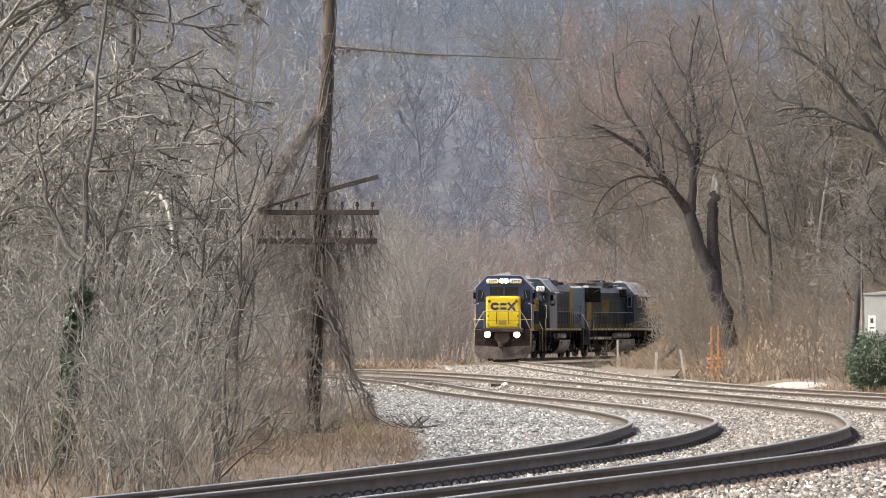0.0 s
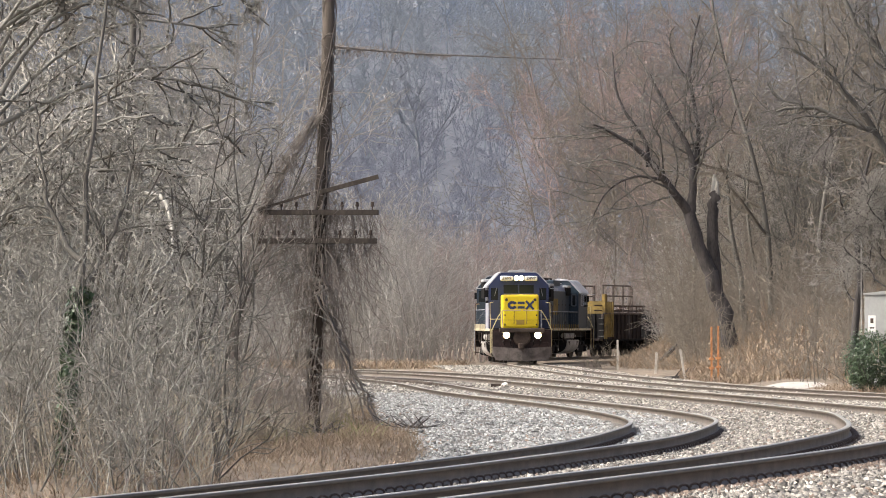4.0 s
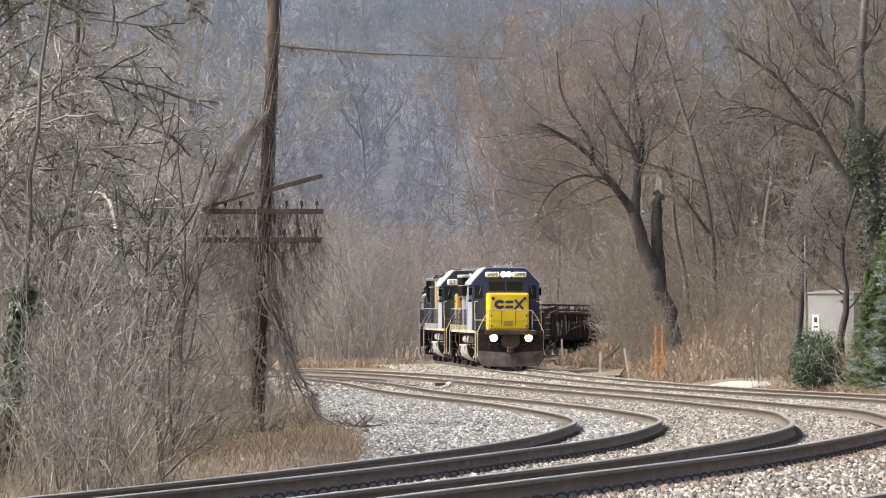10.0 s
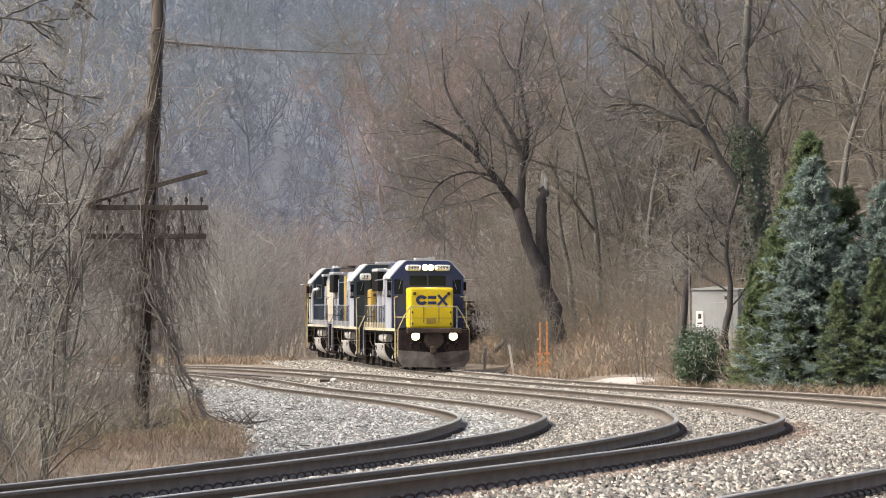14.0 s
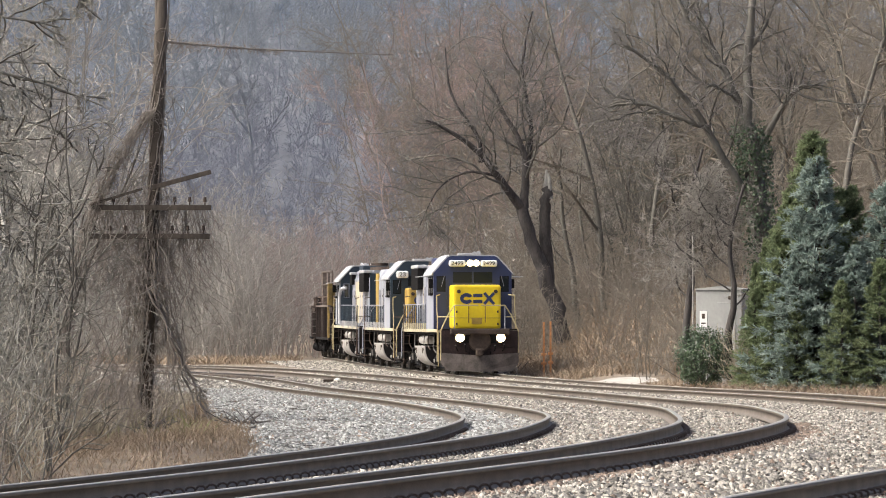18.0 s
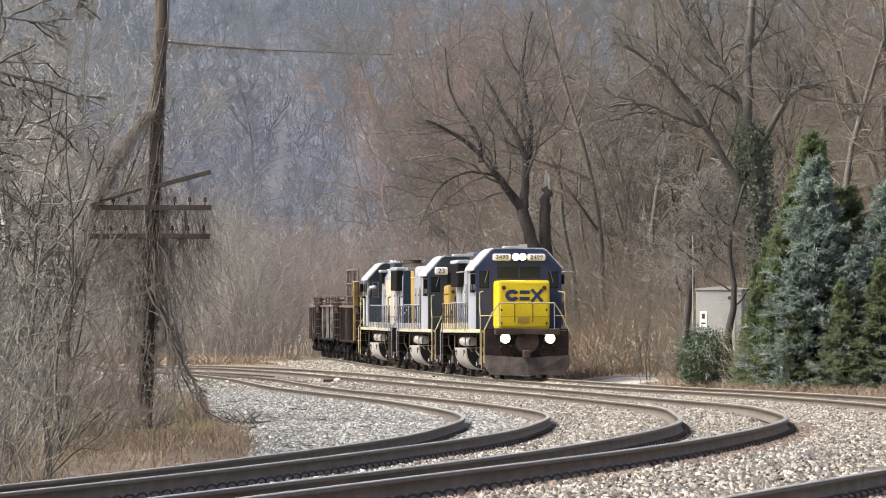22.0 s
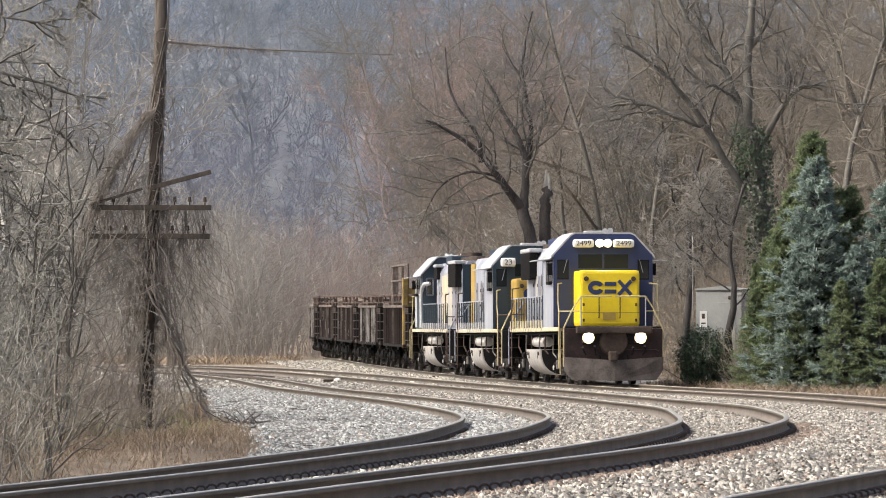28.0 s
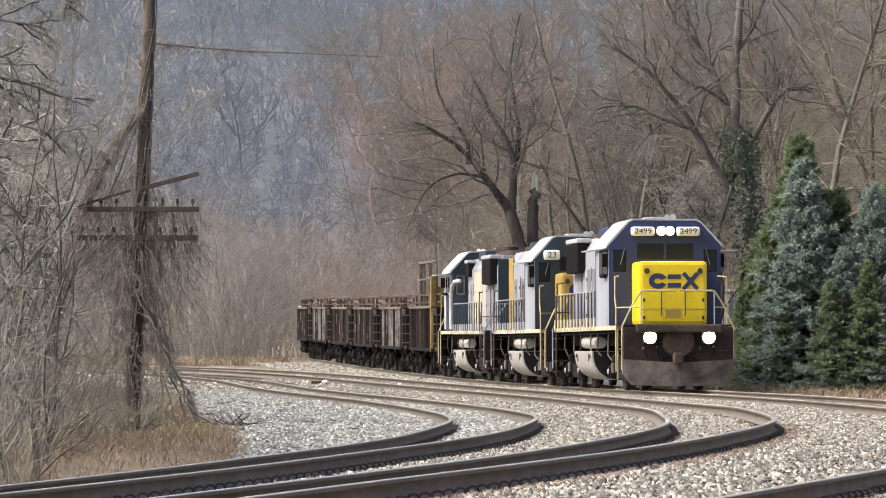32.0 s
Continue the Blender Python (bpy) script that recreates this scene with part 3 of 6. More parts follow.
def crown_from(rng, pts, r0, r1, length, plan, sides=3, flat=0.0):
    """Side branches, level by level. plan rows: each, lowest start, angle, ratio, steps, wander, up, least radius."""
    out = []
    for each, lo, ang, ratio, steps, wander, up, least in plan:
        p, d, length, r = offshoots(rng, pts, r0, r1, length, each, lo, ang, ratio)
        r0 = np.maximum(r, least)
        r1 = np.maximum(r0 * 0.35, least * 0.8)
        pts = grow(rng, p, d, length, steps, wander, up)
        out.append(tubes(pts, r0, r1, 2 if least < flat else sides))
    return out


def tree_meshes(seed, height, radius, plan, lean=0.06, steps=8, sides=7, top=0.25, flat=0.0):
    rng = np.random.default_rng(seed)
    p = np.array([(0.0, 0.0, -0.4)])
    d = np.array([(rng.normal(0, lean), rng.normal(0, lean), 1.0)])
    pts = grow(rng, p, d, np.array([height]), steps, 0.09, 0.03)
    r0, r1 = np.array([radius]), np.array([radius * top])
    return tubes(pts, r0, r1, sides), joined(crown_from(rng, pts, r0, r1, np.array([height]), plan, 3, flat))


def tree(name, meshes, m, label, bark, twig, group=""):
    (tv, tf), (cv, cf) = meshes
    th = thing(name, m, label, "tree", group)
    new("trunk", fast_mesh("trunk", tv, tf, bark)).parent = th
    new("crown", fast_mesh("crown", cv, cf, twig)).parent = th
    return th


def on_ground(x, y, turn=0.0, size=1.0):
    return Matrix.Translation((x, y, float(ground_z(x, y)))) @ pose(0, 0, 0, 0, 0, turn) @ Matrix.Scale(size, 4)


NEAR_PLAN = ((11, 0.18, 0.95, 0.55, 8, 0.24, 0.05, 0.015), (7, 0.15, 0.8, 0.50, 7, 0.32, 0.03, 0.0095), (7, 0.1, 0.8, 0.50, 6, 0.46, 0.0, 0.0068), (4, 0.1, 0.8, 0.5, 4, 0.5, 0.0, 0.0052))
MID_PLAN = ((17, 0.22, 0.8, 0.40, 7, 0.24, 0.06, 0.012), (9, 0.15, 0.8, 0.5, 6, 0.32, 0.02, 0.0075), (9, 0.1, 0.8, 0.5, 3, 0.42, 0.0, 0.0062))
left_kinds = [tree("tree", tree_meshes(11 + i, 7.5 + i, 0.09 + 0.015 * i, NEAR_PLAN, 0.15, flat=0.007), on_ground(x, y, a), lab, M_BARK_MID, M_BARK_PALE, "trackside thicket trees")
              for i, (x, y, a, lab) in enumerate(((-9.3, 66, 0, "slender bare tree with pale grey tangled twigs"), (-10.4, 73, 40, "bare grey tree with arching pale branches"),
                                                  (-8.7, 59, 80, "thin leafless tree in the trackside thicket")))]
rng = np.random.default_rng(77)
for k, (x, y, s) in enumerate(((-11.8, 66, 1.1), (-9.9, 61, 0.8), (-12.6, 78, 1.1), (-9.6, 79, 0.85), (-13.8, 86, 1.1), (-11.2, 91, 0.9))):
    copy_thing(left_kinds[k % 3], on_ground(x, y, 50 + 77 * k)).scale = (s, s, s)

mid_kinds = []
for i, (h, r, bark, twig, lab) in enumerate(((15, 0.14, M_BARK_MID, M_TWIG_BROWN, "tall bare brown-barked woodland tree"), (17, 0.16, M_BARK_MID, M_TWIG_BROWN, "tall leafless grey tree on the wooded bank"),
                                              (13, 0.12, M_BARK_MID, M_TWIG_BROWN, "bare grey tree with fine upright twigs"), (18, 0.15, M_BARK_MID, M_BUD_RED, "leafless tree with reddish budding twigs"))):
    mid_kinds.append(tree_meshes(31 + i, h, r, MID_PLAN, flat=0.0085))
    mid_kinds[-1] = tree("tree", mid_kinds[-1], on_ground((9, 14, 17, 4.6)[i], (176, 166, 225, 222)[i], 30 * i), lab, bark, twig, "woodland trees")
spots = [(7.5, 186), (11, 190), (15, 182), (19, 172), (9, 205), (13, 214), (18, 204), (24, 190), (27, 214), (16.5, 198), (17, 152), (22, 158), (28, 168), (15, 236), (21, 232),
         (12, 262), (14, 144), (20, 140), (25, 146), (31, 152), (15.5, 172), (34, 182), (30, 232)]
for k, (x, y) in enumerate(spots):
    s = rng.uniform(0.85, 1.25)
    copy_thing(mid_kinds[(k * 7 + k // 3) % 3], on_ground(x, y, rng.uniform(0, 360))).scale = (s, s, s)


def limbed_tree(x, y, label, stems, limbs, bark, twig, seed, twigs=(22, 5.4), fine=0.009, spread_=0.8, bough=2.2):
    """A tree with its own trunk lines and limbs, each a row of points and two radii, and twigs on every limb."""
    rng = np.random.default_rng(seed)
    g = float(ground_z(x, y))
    th = thing("tree", Matrix.Translation((x, y, g)), label, "tree")

    def line(pts, r0, r1):
        q = np.array(pts, float) - np.array((x, 0, g))
        t, u = np.linspace(0, 1, len(q)), np.linspace(0, 1, 14)
        q = np.stack([spline(t, q[:, c], u) for c in range(3)], 1)
        q = q + rng.normal(0, r1 * 0.25 + 0.012, q.shape)
        return q[:, None, :], np.array([r0]), np.array([r1])
    for name, pts, r0, r1 in stems:
        ob = new(name, fast_mesh(name, *tubes(*line(pts, r0, r1), 12), bark))
        ob.parent = th
    for pts, r0, r1 in limbs:
        lm = line(pts, r0, r1)
        ob = new("limb", fast_mesh("limb", *tubes(*lm, 7), bark))
        ob.parent = th
        n, length = twigs
        c = crown_from(rng, lm[0], lm[1] * 0.5, lm[2], np.array([length]), ((n, 0.2, spread_, 0.55, 7, 0.24, 0.01, fine * bough), (8, 0.12, 0.8, 0.5, 6, 0.34, 0.0, fine * bough * 0.55), (7, 0.1, 0.8, 0.5, 4, 0.45, 0, fine * 0.8)), 3, fine * 1.1)
        bw = new("branchwork", fast_mesh("branchwork", *c[0], M_BARK_MID))
        bw.parent = ob
        bw["kind"] = "stuff"
        c = joined(c[1:])
        tw = new("twig_spray", fast_mesh("twig_spray", *c, twig))
        tw.parent = ob
        tw["kind"] = "stuff"
    return th


def ivy(th, x0, pts, radius, n, seed):
    """Evergreen ivy leaves clinging to a trunk."""
    rng = np.random.default_rng(seed)
    q = np.array(pts, float)
    t = rng.uniform(0, 1, n)
    tt = np.linspace(0, 1, len(q))
    c = np.stack([np.interp(t, tt, q[:, k]) for k in range(3)], 1)
    d = unit(np.stack([rng.normal(0, 1, n), rng.normal(0, 1, n), rng.normal(0, 0.3, n)], 1))
    c = c + d * radius * rng.uniform(0.8, 1.5, (n, 1)) - np.array((x0[0], x0[1], x0[2]))
    u = unit(rng.normal(0, 1, (n, 3)))
    w = unit(np.cross(u, d + rng.normal(0, 0.5, (n, 3))))
    s = rng.uniform(0.03, 0.06, n)[:, None]
    v = np.stack([c - u * s, c - w * s * 0.8, c + u * s, c + w * s * 0.8], 1).reshape(-1, 3)
    ob = new("ivy", fast_mesh("ivy", v, 4 * np.arange(n)[:, None] + np.arange(4), M_LEAF))
    ob.parent, ob["label"] = th, "dark green clinging ivy"


G1 = float(ground_z(5.28, 178))
LEAN = 178 / 160


def leaning(*pts):
    """Points given for a tree 160 m off, carried out to 178 m along the same rays."""
    return tuple((x * LEAN, y * LEAN, 1.45 + (z - 1.45) * LEAN) for x, y, z in pts)


lean = limbed_tree(5.28, 178, "large dark leaning tree with a forked trunk and broken stem",
                   (("trunk", ((5.50, 0, G1 - 0.5), (4.98, 0, 2.3), (4.50, 0.1, 3.7)) + leaning((3.62, 0.1, 4.6), (3.18, 0.1, 6.1)), 0.36, 0.26),
                    ("broken_stem", ((5.35, 0.4, G1 + 0.4),) + leaning((4.30, 0.3, 2.9), (4.08, 0.35, 4.6), (4.1, 0.4, 6.0), (4.18, 0.45, 6.9)), 0.30, 0.22)),
                   ((leaning((3.18, 0.1, 6.0), (2.5, -0.3, 6.85), (1.5, -0.8, 8.1), (0.3, -1.2, 9.0), (-0.65, -1.6, 9.45)), 0.23, 0.039),
                    (leaning((3.18, 0.1, 6.0), (3.3, 0.2, 7.4), (3.1, 0.4, 8.6), (2.4, 0.6, 9.9), (1.6, 0.8, 11.6)), 0.21, 0.055),
                    (leaning((3.3, 0.2, 7.4), (3.5, 0.8, 9.4), (3.2, 1.4, 11.6), (3.6, 1.8, 14)), 0.14, 0.033),
                    (leaning((1.5, -0.8, 7.8), (1.3, -0.6, 9.0), (0.4, -0.5, 10.4), (0.1, -0.2, 12.4)), 0.11, 0.033),
                    (leaning((2.0, -0.5, 7.3), (0.9, -0.8, 7.4), (-0.2, -1.0, 6.7), (-0.9, -1.2, 5.3)), 0.066, 0.022)),
                   M_BARK_DARK, M_TWIG_DARK, 5, (13, 8.5), 0.0062, bough=4.2)
sp = B()
for a in range(7):
    tube(sp, (4.65 - 5.28 + 0.10 * math.cos(a), 0.5 + 0.10 * math.sin(a), 6.95 - G1), (4.67 - 5.28 + 0.08 * math.cos(a * 1.3), 0.5 + 0.07 * math.sin(a), 7.79 - G1 + 0.15 * (a % 4)), 0.17, 0.055, 7)
part("splintered_top", sp, M_BARK_PALE, lean, "pale splintered wood")

G2 = float(ground_z(9.9, 126))
fork = limbed_tree(9.9, 126, "big grey forked tree wrapped in ivy behind the conifers",
                   (("trunk", ((10.3, 0, G2 - 0.5), (10.15, 0, 3.2), (9.9, 0, 5.2), (9.75, 0, 6.2)), 0.38, 0.29),
                    ("fork", ((9.8, 0, 5.6), (9.7, 0, 7.2), (9.55, 0, 8.2), (9.6, 0.1, 9.9), (9.75, 0.2, 12)), 0.21, 0.11)),
                   ((((9.8, 0, 5.0), (8.9, -0.2, 6.4), (8.2, -0.3, 7.6), (7.4, -0.5, 8.7), (6.7, -0.6, 9.4), (5.6, -0.8, 10.2)), 0.145, 0.04),
                    (((9.65, 0, 7.3), (9.2, 0.1, 8.5), (8.6, 0.2, 9.9), (7.8, 0.3, 10.9), (7.2, 0.3, 12)), 0.17, 0.06),
                    (((9.75, 0, 6.6), (10.3, -0.2, 7.6), (10.9, -0.4, 8.6), (11.4, -0.5, 8.9)), 0.13, 0.05),
                    (((9.6, 0.1, 9.9), (10.2, 0.2, 11), (10.9, 0.5, 12.5)), 0.09, 0.03),
                    (((8.2, -0.3, 7.6), (7.3, -0.4, 7.9), (6.3, -0.5, 8.3), (5.2, -0.7, 8.2)), 0.10, 0.035)),
                   M_BARK_MID, M_TWIG_DARK, 15, (14, 6.4), 0.0050, bough=4.0)
ivy(fork, (9.9, 0, G2), ((10.2, 0, 2.0), (10.0, 0, 4.4), (9.75, 0, 6.3), (9.65, 0, 7.6)), 0.45, 3800, 4)

G3 = float(ground_z(-9.0, 55))


def arching_limbs(x, z, count):
    """Thin limbs that arch from a trunk over the track side."""
    rd = random.Random(8)
    rows = []
    for k in range(count):
        z0 = z - 1.8 + 3.9 * k / count
        out, rise, dy = rd.uniform(2.4, 4.5), rd.uniform(0.4, 2.2), rd.uniform(-2.2, 2.2)
        rows.append((((x, 0, z0), (x + out * 0.3, dy * 0.3, z0 + rise * 0.6 + 0.3), (x + out * 0.65, dy * 0.7, z0 + rise + 0.35), (x + out, dy, z0 + rise * 1.2 + rd.uniform(-0.3, 0.3))),
                     rd.uniform(0.03, 0.05), 0.012))
    return rows


limbed_tree(-9.0, 55, "wide bare tree with long pale branches over the thicket",
                          (("trunk", ((-9.1, 0, G3 - 0.4), (-9.05, 0, 1.6), (-9.0, 0, 3.4), (-9.0, 0, 6.0)), 0.14, 0.05),),
                          arching_limbs(-9.0, 3.4, 15),
                          M_BARK_GREY, M_BARK_PALE, 25, (11, 2.3), 0.0075, 0.75)
G4 = float(ground_z(-6.25, 46))
mossy = limbed_tree(-6.25, 46, "slim ivy-clad trunk in the thicket", (("trunk", ((-6.3, 0, G4 - 0.3), (-6.22, 0, 0.8), (-6.1, 0, 1.9), (-6.0, 0.1, 3.6), (-5.8, 0.2, 5.6)), 0.075, 0.012),),
                    ((((-6.1, 0, 1.9), (-5.75, 0.2, 2.5), (-5.5, 0.3, 3.5)), 0.04, 0.012), (((-6.1, 0, 2.2), (-6.5, 0.2, 2.9), (-6.65, 0.3, 4.0)), 0.04, 0.012)), M_BARK_MID, M_BARK_GREY, 26, (14, 2.0), 0.0042)
ivy(mossy, (-6.25, 0, G4), ((-6.3, 0, -0.3), (-6.22, 0, 0.8), (-6.1, 0, 1.9)), 0.095, 1300, 6)


def thicket(name, n, place, length, radius, plan, mat, label, seed, category="brush", up=0.03, wander=0.12, lean=0.25, sides=3, flat=0.0, clear=True):
    """Uncountable thin stems with their twigs."""
    rng = np.random.default_rng(seed)
    x, y = place(rng, n)
    line = TRACKS["outer"].p[70:760:3]
    gap = np.array([np.min((line[:, 0] - a) ** 2 + (line[:, 1] - b) ** 2) for a, b in zip(x, y)]) ** 0.5
    cx = np.interp(y, TRACKS["outer"].p[70:640, 1], TRACKS["outer"].p[70:640, 0])
    slope = (x > cx) & (y >= 150) & (y < 173) & (x / y < 0.037)
    keep = ~(clear & slope) & (gap > (4.2 if clear else 3.4)) & ~(clear & (x / y < 0.044) & (x > cx) & (y > 125) & (y < 159)) & ~(clear & (x > cx - 3) & (x / y < 0.013) & (y > 130) & (y < 266))
    x, y = x[keep], y[keep]
    n = len(x)
    p = np.stack([x, y, ground_z(x, y) - 0.05], 1)
    d = np.stack([rng.normal(0, lean, n), rng.normal(0, lean, n), np.ones(n)], 1)
    ln = rng.uniform(*length, n)
    pts = grow(rng, p, d, ln, 6, wander, up)
    r0 = np.full(n, radius) * rng.uniform(0.6, 1.5, n)
    got = [tubes(pts, r0, r0 * 0.4, sides)] + (crown_from(rng, pts, r0, r0 * 0.4, ln, plan, sides, flat) if plan else [])
    ob = new(name, fast_mesh(name, *joined(got), mat))
    return tagged(ob, label, category, kind="stuff")


def inside(lo, hi, near, wide):
    """Places inside the curve, a given distance left of the inner track."""
    def pick(rng, n):
        y = rng.uniform(lo, hi, n)
        return np.interp(y, TRACKS["inner"].p[70:450, 1], TRACKS["inner"].p[70:450, 0]) - (left_edge(y) + near) - wide * rng.uniform(0, 1, n) ** 1.3, y
    return pick


def rect(x0, x1, y0, y1):
    return lambda rng, n: (rng.uniform(x0, x1, n), rng.uniform(y0, y1, n))


def left_of(px, lo, hi, wide):
    """Places in the thicket, left of a sight line from the camera's stand."""
    def pick(rng, n):
        y = rng.uniform(lo, hi, n)
        return px * y - wide * rng.uniform(0, 1, n) ** 1.2, y
    return pick


thicket("saplings", 260, left_of(-0.108, 52, 98, 6), (1.4, 4.6), 0.013, ((7, 0.2, 0.7, 0.45, 5, 0.26, 0.0, 0.006), (5, 0.1, 0.7, 0.5, 4, 0.3, 0, 0.0042)), M_BARK_PALE, "thin pale saplings and tangled canes", 3, lean=0.35, flat=0.005)
thicket("saplings", 210, left_of(-0.118, 52, 90, 5), (2.4, 6.0), 0.013, ((9, 0.25, 0.8, 0.42, 5, 0.28, -0.02, 0.006), (6, 0.1, 0.8, 0.5, 4, 0.3, 0, 0.0042)), M_BARK_GREY, "grey saplings with curling twigs", 13, lean=0.3, flat=0.005)
thicket("undergrowth", 260, left_of(-0.110, 41, 56, 3.6), (0.3, 1.7), 0.006, ((6, 0.15, 0.8, 0.5, 4, 0.35, 0.0, 0.0042),), M_VINE, "dead brown brambles at the thicket's edge", 84, lean=0.5)
thicket("saplings", 150, left_of(-0.112, 41, 54, 3.2), (0.9, 3.2), 0.010, ((7, 0.2, 0.7, 0.42, 5, 0.28, 0.0, 0.0052), (5, 0.1, 0.7, 0.5, 4, 0.32, 0, 0.0036)), M_BARK_GREY, "thin grey saplings at the thicket's edge", 81, lean=0.3, flat=0.005)
thicket("undergrowth", 420, left_of(-0.100, 41, 58, 4.2), (0.3, 1.3), 0.0045, ((4, 0.2, 0.6, 0.5, 3, 0.2, 0.0, 0.0034),), M_STRAW, "tan canes and dead weeds beside the rail", 82)
thicket("young_trunks", 16, left_of(-0.091, 50, 66, 2.6), (2.4, 5.2), 0.034, ((6, 0.35, 0.6, 0.35, 6, 0.28, 0.03, 0.010), (5, 0.2, 0.7, 0.5, 4, 0.32, 0.0, 0.0052)), M_BARK_MID, "crooked grey young trunks beside the rail", 86, lean=0.16, wander=0.12, flat=0.006)
thicket("young_trunks", 34, left_of(-0.094, 54, 88, 6), (3.5, 7.5), 0.034, ((6, 0.35, 0.6, 0.35, 5, 0.2, 0.03, 0.010), (5, 0.2, 0.7, 0.5, 4, 0.26, 0.0, 0.0048)), M_BARK_MID, "leaning grey young trunks in the thicket", 28, lean=0.22, flat=0.005)
thicket("canes", 190, left_of(-0.097, 42, 60, 4.0), (0.9, 2.6), 0.0105, ((4, 0.25, 0.6, 0.45, 4, 0.3, 0.0, 0.0055),), M_BARK_MID, "dark brown bramble canes in the thicket", 91, lean=0.35, wander=0.2)
thicket("canes", 130, left_of(-0.097, 42, 60, 4.0), (0.8, 2.2), 0.009, ((3, 0.25, 0.6, 0.45, 4, 0.3, 0.0, 0.005),), M_BARK_PALE, "pale dead canes standing in the thicket", 92, lean=0.35, wander=0.2)
thicket("undergrowth", 900, left_of(-0.092, 50, 104, 7), (0.5, 2.0), 0.006, ((4, 0.2, 0.6, 0.5, 3, 0.2, 0.0, 0.0042),), M_STRAW, "low tan canes and dead stems", 4)
thicket("brush_thicket", 950, rect(-34, 6, 222, 262), (2.0, 8.0), 0.019, ((9, 0.15, 0.6, 0.4, 4, 0.28, 0.03, 0.011), (5, 0.1, 0.75, 0.5, 2, 0.4, 0.0, 0.008)), M_BRUSH_FAR, "dense bare grey-brown brush beyond the tracks", 5, lean=0.2, sides=2)
thicket("brush_thicket", 1150, lambda r, n: (3.2 + 26 * r.uniform(0, 1, n) ** 1.5, r.uniform(134, 226, n)), (1.2, 5.5), 0.018, ((8, 0.15, 0.7, 0.42, 5, 0.3, 0.02, 0.009), (5, 0.1, 0.8, 0.5, 3, 0.4, 0.0, 0.0068)), M_TWIG_BROWN, "tangled brown brush on the bank", 6, lean=0.25, sides=2)
thicket("bank_woods", 330, lambda r, n: (4 + 44 * r.uniform(0, 1, n), r.uniform(196, 285, n)), (7, 15), 0.042, ((14, 0.12, 0.8, 0.36, 4, 0.3, 0.03, 0.012), (15, 0.1, 0.9, 0.5, 2, 0.45, 0.0, 0.0085)), M_TWIG_BROWN, "dense bare brown woods up the bank", 17, "woods", lean=0.12, wander=0.14, sides=2)
thicket("bank_woods", 190, rect(-2.5, 42, 262, 304), (15, 27), 0.055, ((17, 0.25, 0.75, 0.30, 4, 0.28, 0.04, 0.013), (16, 0.1, 0.9, 0.5, 2, 0.4, 0.02, 0.010)), M_TWIG_BROWN, "tall bare brown woods behind the bank", 71, "woods", lean=0.1, wander=0.12, sides=2)
thicket("red_woods", 46, rect(-1.5, 9, 258, 300), (17, 25), 0.045, ((17, 0.5, 0.7, 0.27, 4, 0.25, 0.05, 0.013), (16, 0.1, 0.85, 0.5, 2, 0.4, 0.03, 0.010)), M_BUD_RED, "tall woods with reddish budding crowns", 72, "woods", lean=0.08, wander=0.12, sides=2)
thicket("red_brush", 150, rect(-19.5, -11, 230, 252), (6.5, 11), 0.022, ((11, 0.2, 0.7, 0.35, 4, 0.26, 0.05, 0.012), (7, 0.1, 0.8, 0.5, 2, 0.36, 0.03, 0.009)), M_BRUSH_FAR, "taller tan brush at the foot of the hill", 73, lean=0.18, sides=2)
thicket("saplings", 240, left_of(-0.100, 78, 118, 9), (2.5, 7.5), 0.016, ((10, 0.2, 0.75, 0.42, 5, 0.24, 0.0, 0.008), (6, 0.1, 0.75, 0.5, 4, 0.3, 0, 0.006)), M_BARK_GREY, "grey tangled saplings deeper in the thicket", 18, lean=0.3, sides=2)
thicket("saplings", 230, lambda r, n: (lambda y: (-(0.086 + 0.085 * r.uniform(0, 1, n)) * y, y))(r.uniform(98, 150, n)), (5, 12), 0.03, ((12, 0.2, 0.75, 0.36, 4, 0.26, 0.02, 0.011), (8, 0.1, 0.8, 0.5, 3, 0.4, 0.0, 0.008)), M_TWIG_PALE, "brown bare saplings deep in the thicket", 29, lean=0.15, sides=2)
thicket("undergrowth", 300, left_of(-0.072, 66, 86, 4.5), (0.4, 1.7), 0.007, ((6, 0.15, 0.8, 0.5, 4, 0.35, 0.0, 0.0048),), M_VINE, "dead brown stems and brambles round the pole", 30, lean=0.5)
thicket("vine_canes", 60, left_of(-0.070, 70, 84, 2.6), (0.8, 2.6), 0.008, ((5, 0.2, 0.8, 0.5, 4, 0.3, -0.03, 0.005),), M_VINE, "dark vine canes round the pole's foot", 19, lean=0.5)
thicket("red_brush", 420, rect(-22, 5, 238, 272), (4, 9), 0.020, ((10, 0.25, 0.55, 0.35, 4, 0.18, 0.05, 0.012), (5, 0.1, 0.65, 0.5, 2, 0.25, 0.03, 0.009)), M_TWIG_RED, "reddish budding brush at the foot of the hill", 7, lean=0.15, sides=2)


thicket("hill_brush", 620, rect(-34, 24, 266, 292), (3, 9.5), 0.020, ((10, 0.15, 0.6, 0.38, 4, 0.25, 0.04, 0.012), (5, 0.1, 0.7, 0.5, 2, 0.35, 0.02, 0.009)), M_BRUSH_FAR, "dense grey-brown brush behind the curve", 37, lean=0.18, sides=2)
thicket("red_brush", 260, rect(-16, 22, 264, 290), (4, 10), 0.020, ((10, 0.25, 0.55, 0.35, 4, 0.18, 0.05, 0.012), (5, 0.1, 0.65, 0.5, 2, 0.25, 0.03, 0.009)), M_TWIG_RED, "reddish budding brush behind the curve", 38, lean=0.15, sides=2)


